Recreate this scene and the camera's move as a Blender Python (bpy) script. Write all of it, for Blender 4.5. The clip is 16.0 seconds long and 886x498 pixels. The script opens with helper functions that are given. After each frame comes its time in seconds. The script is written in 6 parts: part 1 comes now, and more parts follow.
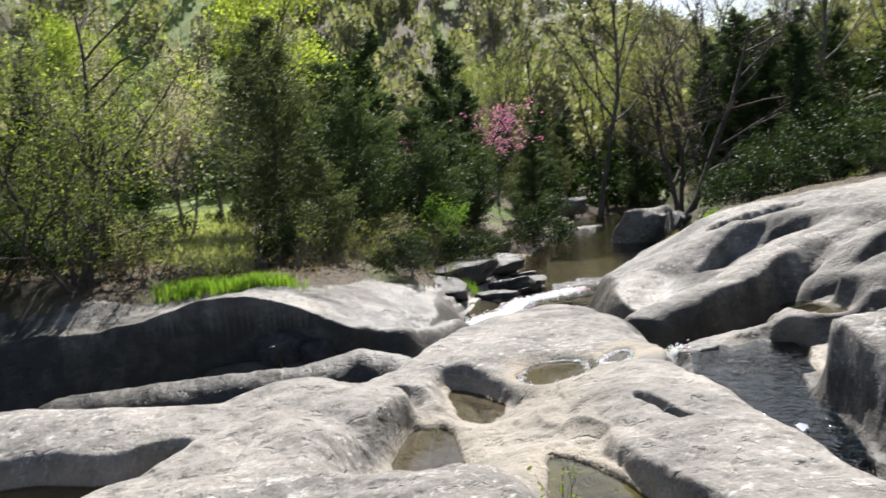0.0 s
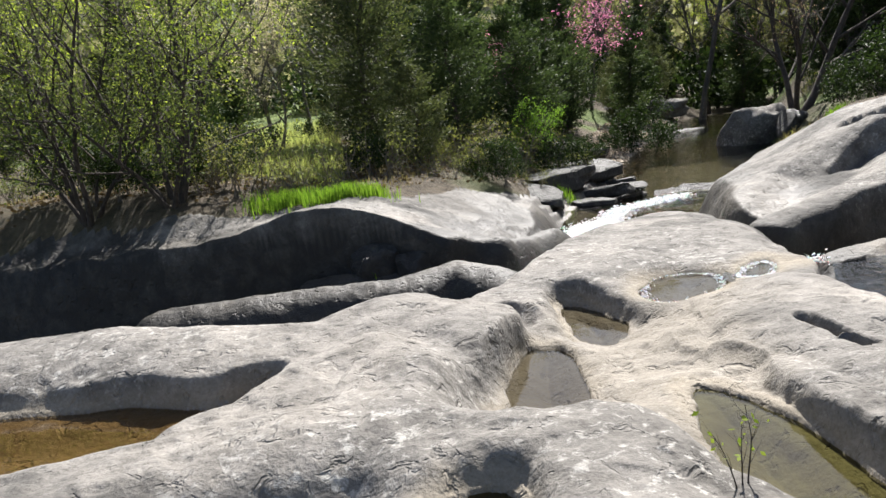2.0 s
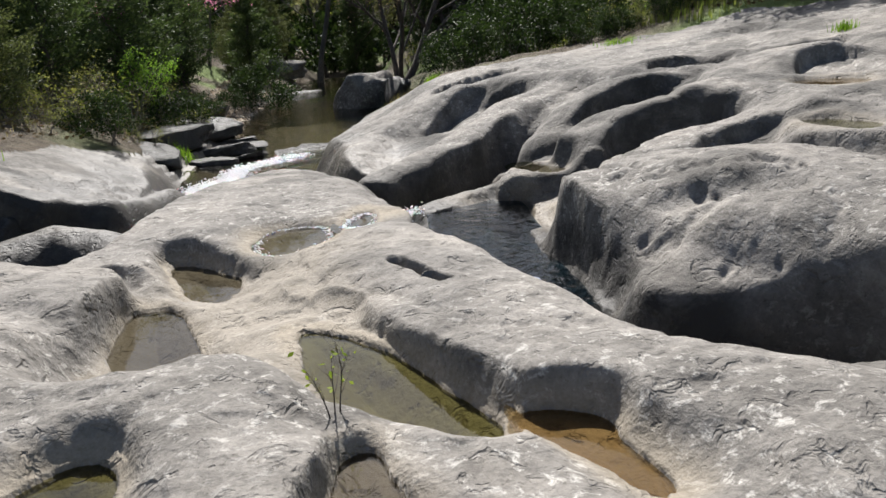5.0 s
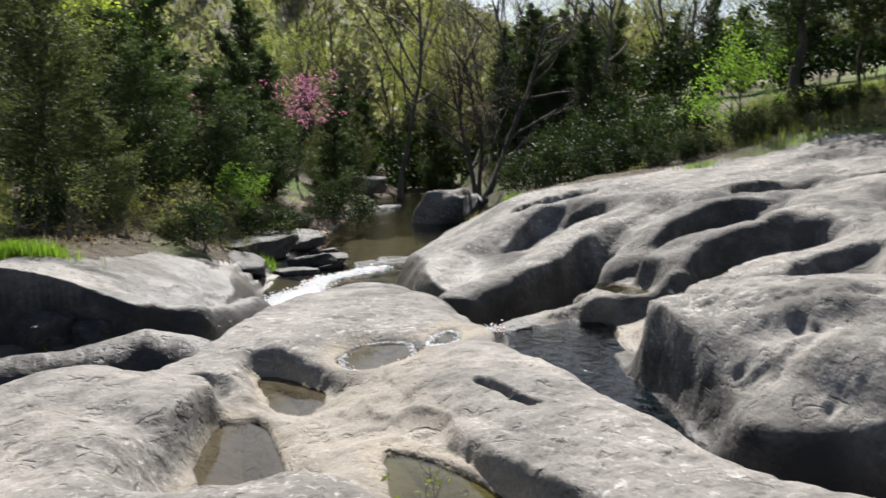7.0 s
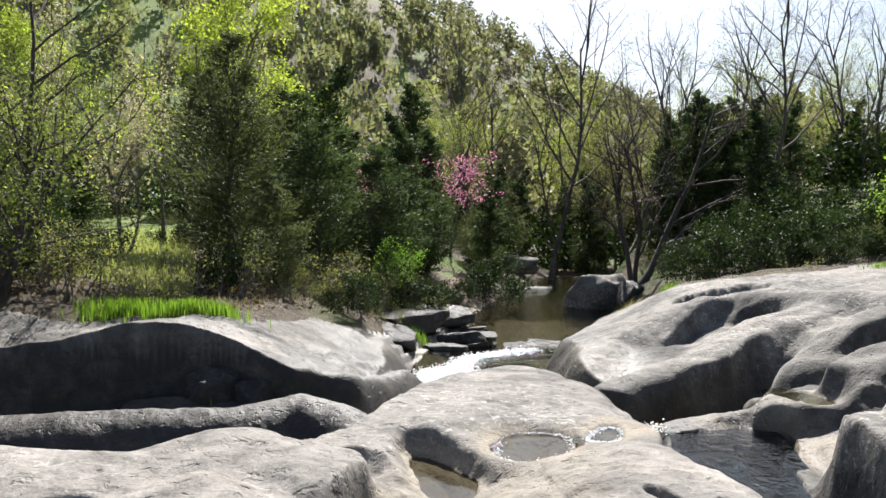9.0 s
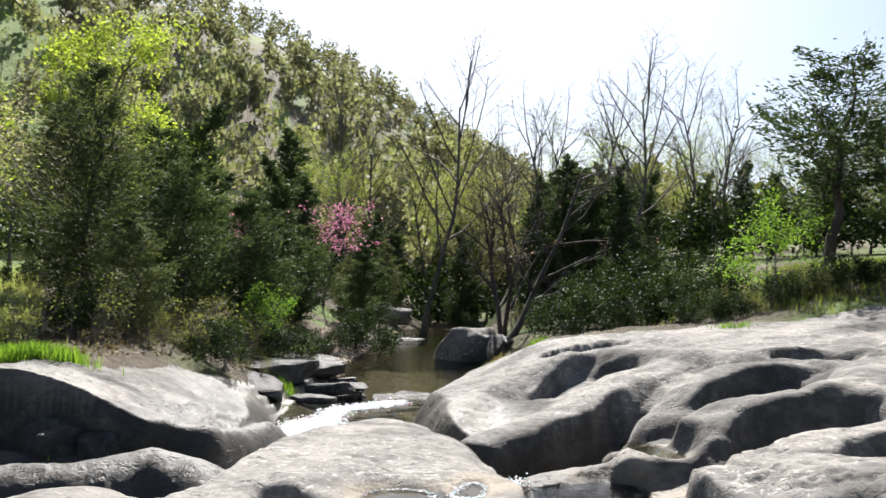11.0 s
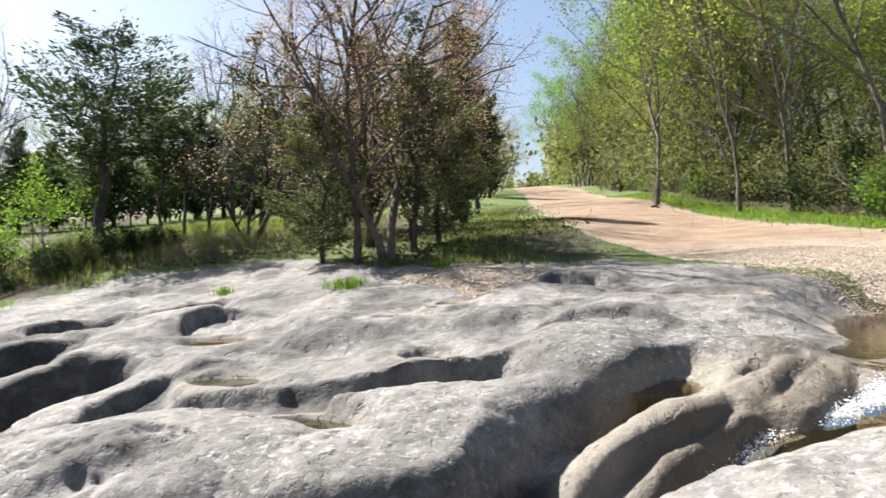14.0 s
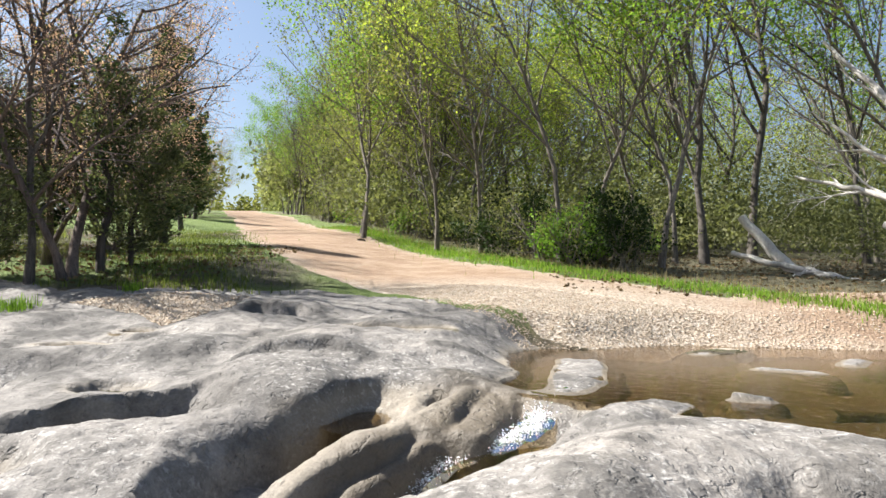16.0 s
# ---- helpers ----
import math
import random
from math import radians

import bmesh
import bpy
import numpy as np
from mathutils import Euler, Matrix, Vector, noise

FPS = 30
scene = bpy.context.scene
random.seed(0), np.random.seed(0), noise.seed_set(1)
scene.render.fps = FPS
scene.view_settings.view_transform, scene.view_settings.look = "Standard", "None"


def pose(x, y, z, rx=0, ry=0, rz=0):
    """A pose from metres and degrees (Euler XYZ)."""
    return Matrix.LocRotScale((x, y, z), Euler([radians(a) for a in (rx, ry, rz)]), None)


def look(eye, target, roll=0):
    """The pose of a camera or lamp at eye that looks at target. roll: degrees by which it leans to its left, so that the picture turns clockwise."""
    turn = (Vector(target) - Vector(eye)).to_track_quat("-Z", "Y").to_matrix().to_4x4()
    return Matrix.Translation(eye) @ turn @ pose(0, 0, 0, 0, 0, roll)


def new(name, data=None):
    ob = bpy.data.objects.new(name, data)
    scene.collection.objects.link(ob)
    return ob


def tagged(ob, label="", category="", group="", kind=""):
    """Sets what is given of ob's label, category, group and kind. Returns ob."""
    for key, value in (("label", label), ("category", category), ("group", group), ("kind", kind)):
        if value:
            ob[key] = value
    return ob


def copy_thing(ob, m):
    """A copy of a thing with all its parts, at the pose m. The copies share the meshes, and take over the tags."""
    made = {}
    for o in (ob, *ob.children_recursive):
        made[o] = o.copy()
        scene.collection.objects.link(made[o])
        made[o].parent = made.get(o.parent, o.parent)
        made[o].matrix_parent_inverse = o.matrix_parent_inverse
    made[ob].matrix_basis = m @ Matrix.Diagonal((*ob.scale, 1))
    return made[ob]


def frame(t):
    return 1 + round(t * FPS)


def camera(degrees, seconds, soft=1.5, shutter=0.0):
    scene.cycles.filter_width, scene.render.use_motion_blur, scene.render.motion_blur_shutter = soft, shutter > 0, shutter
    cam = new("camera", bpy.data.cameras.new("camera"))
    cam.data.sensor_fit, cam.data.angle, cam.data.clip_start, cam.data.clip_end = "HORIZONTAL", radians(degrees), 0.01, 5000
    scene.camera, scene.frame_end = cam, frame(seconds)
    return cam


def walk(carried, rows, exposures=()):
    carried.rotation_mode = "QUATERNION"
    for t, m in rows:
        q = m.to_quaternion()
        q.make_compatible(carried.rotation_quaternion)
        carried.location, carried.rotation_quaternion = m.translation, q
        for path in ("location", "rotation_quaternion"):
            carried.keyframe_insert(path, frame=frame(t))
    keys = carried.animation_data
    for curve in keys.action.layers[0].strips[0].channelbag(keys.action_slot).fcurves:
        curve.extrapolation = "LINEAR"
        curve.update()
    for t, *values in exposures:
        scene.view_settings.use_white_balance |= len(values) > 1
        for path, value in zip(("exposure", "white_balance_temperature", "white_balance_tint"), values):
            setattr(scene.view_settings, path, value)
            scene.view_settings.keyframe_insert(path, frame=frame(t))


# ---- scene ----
cam = camera(61.9, 16.0, soft=1.5, shutter=0.25)
ROWS = [
    (0.0, 0.064, -0.011, 1.715, 84.69, 6.25, 0.28),
    (0.5, 0.045, 0.187, 1.667, 82.15, 5.68, 6.07),
    (1.0, -0.074, 0.354, 1.639, 79.86, 7.19, 4.80),
    (1.5, -0.109, 0.495, 1.639, 79.48, 7.86, 4.70),
    (2.0, -0.119, 0.576, 1.624, 78.55, 8.03, 6.90),
    (2.5, -0.148, 0.595, 1.625, 78.04, 8.36, 6.56),
    (3.0, -0.136, 0.586, 1.587, 76.72, 8.06, 3.33),
    (3.5, -0.072, 0.551, 1.554, 72.86, 7.01, -5.43),
    (4.0, -0.009, 0.538, 1.567, 71.15, 6.10, -16.10),
    (6.5, -0.040, 0.558, 1.587, 78.69, 3.68, -22.36),
    (7.0, -0.102, 0.575, 1.616, 81.85, 2.55, -15.32),
    (7.5, -0.170, 0.613, 1.610, 84.24, 1.16, -9.13),
    (8.0, -0.186, 0.683, 1.616, 85.49, 0.14, -3.14),
    (10.5, -0.206, 0.760, 1.629, 91.96, -1.87, -9.12),
    (11.0, -0.164, 0.776, 1.631, 92.36, -2.25, -13.29),
    (11.5, -0.120, 0.719, 1.647, 92.61, -2.10, -18.56),
    (12.0, -0.018, 0.706, 1.629, 92.10, -1.81, -28.59),
    (12.5, 0.015, 0.720, 1.636, 91.35, -1.62, -37.32),
    (13.0, 0.135, 0.658, 1.618, 90.84, -0.93, -46.93),
    (13.5, 0.219, 0.652, 1.610, 90.73, 0.70, -57.34),
    (14.0, 0.284, 0.611, 1.613, 90.49, 1.70, -64.58),
    (14.5, 0.345, 0.563, 1.606, 90.36, 2.22, -70.81),
    (15.0, 0.365, 0.505, 1.627, 90.69, 0.30, -78.54),
    (15.5, 0.358, 0.474, 1.629, 91.92, -0.58, -88.08),
    (16.0, 0.329, 0.550, 1.639, 92.54, -0.98, -86.92),
]
walk(cam, [(t, pose(x, y, z, rx, ry, rz)) for t, x, y, z, rx, ry, rz in ROWS],
     exposures=[(0, 1.32), (3, 1.26), (3.6, 1.08), (4, 0.98), (6.5, 1.02), (8, 1.24), (10.5, 1.42), (12.5, 1.52), (14, 1.54), (16, 1.54)])

# ---- light ----
SUN_AZ, SUN_EL = 12.0, 48.0          # degrees clockwise from +y, and above the horizon
world = bpy.data.worlds.new("sky")
scene.world = world
world.use_nodes = True
_wn = world.node_tree
_sky = _wn.nodes.new("ShaderNodeTexSky")
_sky.sky_type = 'NISHITA'
_sky.sun_disc = False
_sky.sun_elevation, _sky.sun_rotation = radians(SUN_EL), radians(SUN_AZ)
_sky.air_density, _sky.dust_density, _sky.ozone_density = 1.0, 2.2, 2.0
_wn.nodes["Background"].inputs["Strength"].default_value = 0.06
_wn.links.new(_sky.outputs["Color"], _wn.nodes["Background"].inputs["Color"])
_sl = bpy.data.lights.new("sun", 'SUN')
_sl.energy, _sl.angle, _sl.color = 5.0, radians(0.53), (1.0, 0.97, 0.935)
sun = new("sun", _sl)
_az, _el = radians(SUN_AZ), radians(SUN_EL)
sun.matrix_world = look((math.sin(_az) * math.cos(_el) * 60, math.cos(_az) * math.cos(_el) * 60, math.sin(_el) * 60), (0, 0, 0))


# ---- numeric helpers ----
RNG = np.random.default_rng(7)
_TAB = RNG.random((8, 256, 256))


def vnoise(X, Y, scale, k=0):
    """Smooth value noise, 0 to 1."""
    u, v = X / scale + 37.3 * k, Y / scale - 11.7 * k
    i, j = np.floor(u).astype(int), np.floor(v).astype(int)
    a, b = u - i, v - j
    a, b = a * a * (3 - 2 * a), b * b * (3 - 2 * b)
    t = _TAB[k % 8]
    i0, i1, j0, j1 = i & 255, (i + 1) & 255, j & 255, (j + 1) & 255
    return (t[i0, j0] * (1 - a) + t[i1, j0] * a) * (1 - b) + (t[i0, j1] * (1 - a) + t[i1, j1] * a) * b


def fbm(X, Y, scale, octaves=3, k=0, gain=0.5):
    out, amp, tot = 0, 1.0, 0.0
    for o in range(octaves):
        out = out + amp * (vnoise(X, Y, scale / 2.03 ** o, k + o) - 0.5)
        tot += amp
        amp *= gain
    return out / tot


def sm(a, b, x):
    t = np.clip((x - a) / (b - a), 0, 1)
    return t * t * (3 - 2 * t)


def poly_sd(X, Y, P):
    """Signed distance to a polygon, negative inside."""
    d2 = np.full(X.shape, 1e18)
    inside = np.zeros(X.shape, bool)
    n = len(P)
    for i in range(n):
        (ax, ay), (bx, by) = P[i], P[(i + 1) % n]
        ex, ey = bx - ax, by - ay
        t = np.clip(((X - ax) * ex + (Y - ay) * ey) / (ex * ex + ey * ey + 1e-12), 0, 1)
        d2 = np.minimum(d2, (X - ax - t * ex) ** 2 + (Y - ay - t * ey) ** 2)
        c = ((ay > Y) != (by > Y)) & (X < (bx - ax) * (Y - ay) / (by - ay + 1e-12) + ax)
        inside ^= c
    d = np.sqrt(d2)
    return np.where(inside, -d, d)


def line_d(X, Y, L):
    """Distance to a polyline and the height carried along it; L holds (x, y, z)."""
    best, zz = np.full(X.shape, 1e18), np.zeros(X.shape)
    for (ax, ay, az), (bx, by, bz) in zip(L[:-1], L[1:]):
        ex, ey = bx - ax, by - ay
        t = np.clip(((X - ax) * ex + (Y - ay) * ey) / (ex * ex + ey * ey), 0, 1)
        d = (X - ax - t * ex) ** 2 + (Y - ay - t * ey) ** 2
        near = d < best
        best = np.where(near, d, best)
        zz = np.where(near, az + t * (bz - az), zz)
    return np.sqrt(best), zz


def chaikin(P, n=2, closed=True):
    """Rounds the corners of an outline."""
    for _ in range(n):
        Q = []
        m = len(P)
        for i in range(m if closed else m - 1):
            a, b = np.array(P[i], float), np.array(P[(i + 1) % m], float)
            Q += [tuple(a * 0.75 + b * 0.25), tuple(a * 0.25 + b * 0.75)]
        P = Q if closed else [P[0]] + Q + [P[-1]]
    return P


# ---- the lie of the land ----
SHELF = chaikin([(-16, -14), (-16, 4.8), (-5, 5.6), (-2, 5.7), (-0.8, 5.8), (-0.45, 7.2), (0.0, 8.9), (0.9, 10.3), (1.9, 10.3), (2.15, 9.0),
                 (2.1, 7.7), (1.8, 6.4), (1.72, 5.3), (1.76, 4.4), (1.86, 3.6), (1.82, 2.95), (2.0, 2.62), (2.5, 2.42), (3.3, 2.05), (4.0, 1.6), (4.4, 1.05), (5.0, 0.6), (5.8, 0.1), (6.4, -0.6), (6.7, -1.5), (6.5, -4), (6, -9), (0, -16)], 1)
RIGHT = chaikin([(500, -150), (500, 400), (60, 130), (30, 62), (14, 46), (12, 46), (8.6, 35), (5.7, 24.5), (3.6, 18.8), (2.7, 17), (2.0, 14.6), (2.1, 12.2), (2.4, 10.4), (2.9, 9.3), (3.4, 8.9), (3.45, 8.2), (3.5, 7.4), (3.15, 6.6),
                 (2.9, 5.6), (2.62, 4.7), (2.3, 4.1), (2.65, 3.58), (3.2, 3.3), (3.75, 2.8), (4.3, 2.36), (5.2, 2.15), (5.9, 1.85), (6.5, 1.6), (7.0, 0.4), (7.3, -0.8), (7.5, -6), (9, -40), (20, -150)], 1)
LEFT = chaikin([(-60, 10.0), (-8, 11.7), (-5, 11.8), (-3.2, 11.5), (-1.7, 11.1), (-0.75, 11.8), (-0.35, 12.8), (-0.1, 14.8), (0.5, 16.6), (1.4, 18.6), (2.3, 20.3), (2.9, 22.5), (3.4, 27), (7.7, 43), (10, 46), (15, 90), (-60, 90)], 1)
CREEK_Z = -1.42
CHANNEL = [(8.0, -0.4, 0.56), (7.0, -0.1, 0.55), (6.4, 0.2, 0.34), (6.0, 0.8, 0.1), (5.5, 1.25, -0.1), (4.9, 1.6, -0.35), (4.3, 2.0, -0.5), (3.5, 2.4, -0.6), (2.75, 2.75, -0.65), (2.12, 3.2, -0.65),
           (2.05, 4.0, -0.58), (2.5, 5.3, -0.52), (2.85, 6.8, -0.55), (2.55, 7.9, -0.55)]


def land(X, Y):
    """Height of the ground, and how far each place is from standing water."""
    WX = X + 0.16 * fbm(X, Y, 0.9, 2, 1) + 0.5 * fbm(X, Y, 4.0, 2, 3)
    WY = Y + 0.16 * fbm(X, Y, 0.9, 2, 2) + 0.5 * fbm(X, Y, 4.0, 2, 4)
    near = np.clip((np.hypot(X, Y) - 3) / 4, 0, 1)
    WX, WY = X + (WX - X) * (0.25 + 0.75 * near), Y + (WY - Y) * (0.25 + 0.75 * near)
    R = np.hypot(X, Y)
    H = np.full(X.shape, -1.75) + 0.25 * fbm(X, Y, 1.5, 3, 5)
    # floor of the side stream's slot, stepping down to the creek
    d, z = line_d(X, Y, CHANNEL)
    floor = z + 0.12 * fbm(X, Y, 0.5, 3, 4) + 0.12 * np.clip(d - 0.3, 0, 3)
    H = np.where((d < 2.2) & (Y < 8.6), np.maximum(H, floor - 3.0 * sm(7.9, 8.6, Y)), H)
    # left bank
    sd = poly_sd(WX, WY, LEFT)
    wide = 0.22 + 1.6 * sm(14, 19, Y)
    e = 0.04 * (np.clip(Y, 11, 20) - 12) + 0.2 * np.clip(Y - 20, 0, 30)
    top = -1.1 + 1.32 * sm(0.8 + e, -3.6 + e, X) + 0.5 * sm(-4.5, -7.5, X) * sm(0.3, 1.5, -sd) - 0.35 * sm(-3.5, -6, X) * sm(1.8, 0.3, -sd) + 0.03 * np.clip(-sd - 9, 0, 30) + 0.5 * sm(38, 50, Y)
    H = H + (top - H) * sm(0.1, -1, sd / wide)
    # right plateau
    sd = poly_sd(WX, WY, RIGHT)
    wide = 0.36 + 0.5 * sm(10.5, 13, Y) + 1.8 * sm(13, 19, Y) + 0.45 * sm(4.6, 5.6, X) * sm(3.0, 2.2, Y) * sm(-1.0, 0.4, Y)
    plane = 0.08 + 0.1 * np.clip(X, -5, 200) - 0.012 * np.clip(Y, -40, 30) + 0.04 * np.clip(Y, -12, 0)
    plane = plane - 0.45 * np.exp(-((X - 10) / 3.6) ** 2 - ((Y + 3.5) / 3.2) ** 2)
    plane = plane - 0.5 * sm(3.2, 0.2, -sd) * sm(7.5, 9.5, Y) - 0.3 * sm(11, 16, Y) * sm(2.5, 0, -sd - 1.5) - 0.9 * sm(15, 24, Y) * sm(14, 8, X - 0.25 * Y)
    plane = plane + 0.45 * sm(9.5, 16, X) * sm(2, 7, Y) + 0.4 * sm(13, 19, Y) * sm(10, 15, X)
    plane = plane - np.interp(X, [2.5, 3.5, 4.4, 5.5, 6.5], [0.42, 0.4, 0.33, 0.22, 0.1]) * sm(1.2, 0, -sd) * sm(1.4, 2.0, Y) * sm(5.2, 4.4, Y)
    plane = plane - 0.34 * sm(0.8, 0, -sd) * sm(4.2, 4.8, Y) * sm(6.9, 6.2, Y)
    H = H + (plane - H) * sm(0.05, -1, sd / wide)
    # swells and troughs of the plateau
    swell = sm(3.8, 5.0, X) * sm(11.5, 10, X) * sm(0.5, 1.5, Y) * sm(26, 18, Y) * sm(0.3, 1.2, -sd)
    H = H + swell * (0.16 * fbm(X * 0.8 + Y * 0.35, Y * 1.25 - X * 0.3, 1.5, 2, 6) + 0.1 * fbm(X, Y * 1.3, 0.6, 2, 2))
    worn = poly_sd(WX, WY, [(3.2, 5.7), (4.6, 5.4), (5.4, 5.9), (6.4, 7.3), (7.0, 8.8), (6.6, 10.6), (5.5, 12.8), (3.5, 12.5), (2.3, 10.0), (3.3, 8.9)])
    H = H - 0.28 * sm(0.3, -0.4, worn)
    # near shelf
    sd = poly_sd(WX, WY, SHELF)
    top = 0.2 - 0.35 * sm(6.6, 10.2, Y) + 0.075 * np.clip(X - 1.5, 0, 6) * sm(2.5, 0.5, Y) + 0.1 * sm(2.2, 1.0, Y) + 0.12 * sm(3.3, 2.5, Y) * sm(-1.6, -0.9, X) * sm(1.9, 1.5, X) * sm(0.5, 1.8, Y)
    wide = 0.32 + 0.5 * sm(6.5, 9, Y)
    H = H + (top - H) * sm(0.02, -1, sd / wide)

    def sub(L, m):
        xs, ys = [q[0] for q in L], [q[1] for q in L]
        return np.nonzero((X > min(xs) - m) & (X < max(xs) + m) & (Y > min(ys) - m) & (Y < max(ys) + m))

    def ridge(L, r, n=2.0, k=1.5):
        """Lifts the ground along a line to the heights given there; r its half width."""
        s = sub(L, r * 1.3)
        d, z = line_d(WX[s], WY[s], L)
        w = np.clip(1 - (d / r) ** n, 0, 1) ** k
        h = H[s]
        H[s] = np.where(z > h, h + (z - h) * w, h)

    def groove(L, r, n=2.0, k=1.0):
        s = sub(L, r * 1.3)
        d, z = line_d(WX[s], WY[s], L)
        w = np.clip(1 - (d / r) ** n, 0, 1) ** k
        h = H[s]
        H[s] = np.where(z < h, h + (z - h) * w, h)

    def scallop(L, drop, reach, swell):
        """Cuts a steep face in front of a crest line, on the side of the shelf, and lets it run out."""
        s = sub(L, reach * 1.2)
        x, y = WX[s] + 0.3 * fbm(X[s], Y[s], 0.8, 3, 2), WY[s] + 0.3 * fbm(X[s], Y[s], 0.8, 3, 5)
        best, side, along = np.full(x.shape, 1e18), np.zeros(x.shape), np.zeros(x.shape)
        for i, ((ax, ay), (bx, by)) in enumerate(zip(L[:-1], L[1:])):
            ex, ey = bx - ax, by - ay
            t = np.clip(((x - ax) * ex + (y - ay) * ey) / (ex * ex + ey * ey), 0, 1)
            d = np.hypot(x - ax - t * ex, y - ay - t * ey)
            near = d < best
            front = np.sign(ex * (1.0 - ay) - ey * (0.5 - ax)) * np.sign(ex * (y - ay) - ey * (x - ax))
            side, along, best = np.where(near, front, side), np.where(near, (i + t) / (len(L) - 1), along), np.where(near, d, best)
        d = best * side
        w = sm(0, 0.3, along) * sm(1, 0.6, along) * np.where((along <= 0) | (along >= 1), 0, 1)
        cutout = sm(-0.03, 0.1, d) * np.clip(1 - np.maximum(d, 0) / reach, 0, 1) ** 1.2
        H[s] = H[s] - w * drop * cutout + w * swell * np.exp(-(d / 0.3) ** 2) * (d < 0.05)

    for f, *a in FORMS:
        {"ridge": ridge, "groove": groove, "scallop": scallop}[f](*a)
    wet, lev = np.full(X.shape, 9.0), np.full(X.shape, -9.0)
    for P, water, depth, soft, name in BASINS:
        Q = chaikin(P, 2)
        s = sub(Q, 1.6)
        sd = poly_sd(X[s] + (WX[s] - X[s]) * 0.35, Y[s] + (WY[s] - Y[s]) * 0.35, Q) + 0.11 * fbm(X[s], Y[s], 0.3, 3, 5)
        h = H[s]
        inner = water - 0.012 - depth * sm(0, 1, -sd / (0.25 + 0.6 * depth))
        rim = water + 0.015 + 0.25 * sd
        ys = [p[1] for p in Q]
        south = ((max(ys) + min(ys)) / 2 - Y[s]) / (max(ys) - min(ys))
        w = sm(0, 1, sd / (soft * (0.5 + 1.1 * sm(-0.2, 0.6, south))))
        lift = np.clip(rim - h, 0, 0.12) * sm(0.3, 0.0, sd) * sm(0.02, 0.12, wet[s])
        H[s] = np.where(sd < 0, np.minimum(h, inner), np.where(h > rim, rim + (h - rim) * w, h + lift))
        lev[s] = np.where(np.maximum(sd, 0) < wet[s], water, lev[s])
        wet[s] = np.minimum(wet[s], np.maximum(sd, 0))
    for _, *a in ISLANDS:
        ridge(*a)
    wet = np.where((wet < 0.003) & (H > lev + 0.012), 0.3, wet)
    # far ground and hills
    az = np.degrees(np.arctan2(X, Y))
    rs = sm(22, 42, az) * sm(170, 120, az)
    far = sm(55, 120, R) * (1 - rs) + sm(150, 240, R) * rs
    hill = 86 * sm(65, 270, R) * sm(40, -10, az) * sm(-120, -60, az)
    H = H * (1 - far) + far * (1.2 + 14.0 * rs + hill + 1.5 * fbm(X, Y, 40, 3, 2))
    return H, wet, lev


# the bedrock's forms: ridges and grooves along a line of x y z, with half width and profile
FORMS, ISLANDS, BASINS = [], [], []


def form(what, line, *shape):
    FORMS.append((what, line, *shape))


def island(line, *shape):
    ISLANDS.append(("ridge", line, *shape))


def basin(outline, water, depth, bank, look_of):
    BASINS.append((outline, water, depth, bank, look_of))


# lip ridge below the shelf and the block in the gorge
form("ridge", [(-5.4, 9.7, -0.62), (-3.7, 9.9, -0.6), (-2.2, 9.9, -0.58), (-1.3, 10.2, -0.48), (-0.8, 9.9, -0.56), (-0.2, 9.3, -0.7)], 0.9, 2, 1.2)
form("ridge", [(-3.6, 11.2, -0.75), (-2.9, 11.1, -0.7), (-2.2, 11.2, -0.8)], 0.5, 2, 1.0)
form("ridge", [(-0.9, 11.9, -0.5), (-0.55, 12.7, -0.72), (-0.3, 13.6, -0.95), (0.0, 14.6, -1.12)], 0.5, 2, 0.9)
# channel of the side stream
form("groove", [(7.0, -0.1, 0.56), (6.5, 0.1, 0.4), (6.2, 0.35, 0.32), (6.05, 0.75, 0.2), (5.75, 1.1, 0.0), (5.2, 1.35, -0.25), (4.6, 1.65, -0.42), (3.6, 2.3, -0.55)], 0.34, 2, 1.0)
form("groove", [(2.3, 4.6, -0.55), (2.5, 5.3, -0.5), (2.85, 6.8, -0.55), (2.55, 7.9, -0.5), (2.5, 9.0, -1.2), (2.1, 11.0, -1.6)], 0.42, 2, 1.0)
form("groove", [(5.75, 2.08, 0.2), (5.3, 2.28, -0.1), (4.8, 2.28, -0.3), (4.3, 2.22, -0.5), (3.5, 2.45, -0.6)], 0.36, 2, 0.8)
# near shelf
form("ridge", [(-3.4, 2.8, 0.34), (-2.4, 3.0, 0.38), (-1.76, 3.15, 0.42), (-1.2, 3.3, 0.44), (-0.85, 3.45, 0.44), (-0.6, 3.2, 0.43), (-0.3, 3.08, 0.45), (-0.05, 3.0, 0.44)], 0.42, 3, 0.8)
form("ridge", [(-1.9, 3.6, 0.34), (-1.4, 3.8, 0.4)], 0.35, 2, 1.0)
form("ridge", [(-1.4, 4.05, 0.42), (-1.2, 4.2, 0.46), (-0.95, 3.95, 0.44)], 0.46, 2, 1.0)
form("ridge", [(-0.1, 3.1, 0.43), (0.0, 2.85, 0.44), (0.06, 2.4, 0.44), (0.06, 1.2, 0.42), (0.0, 0.0, 0.4)], 0.34, 2.6, 0.8)
form("ridge", [(0.1, 3.0, 0.4), (0.3, 2.78, 0.37), (0.38, 2.72, 0.35)], 0.2, 2, 1.0)
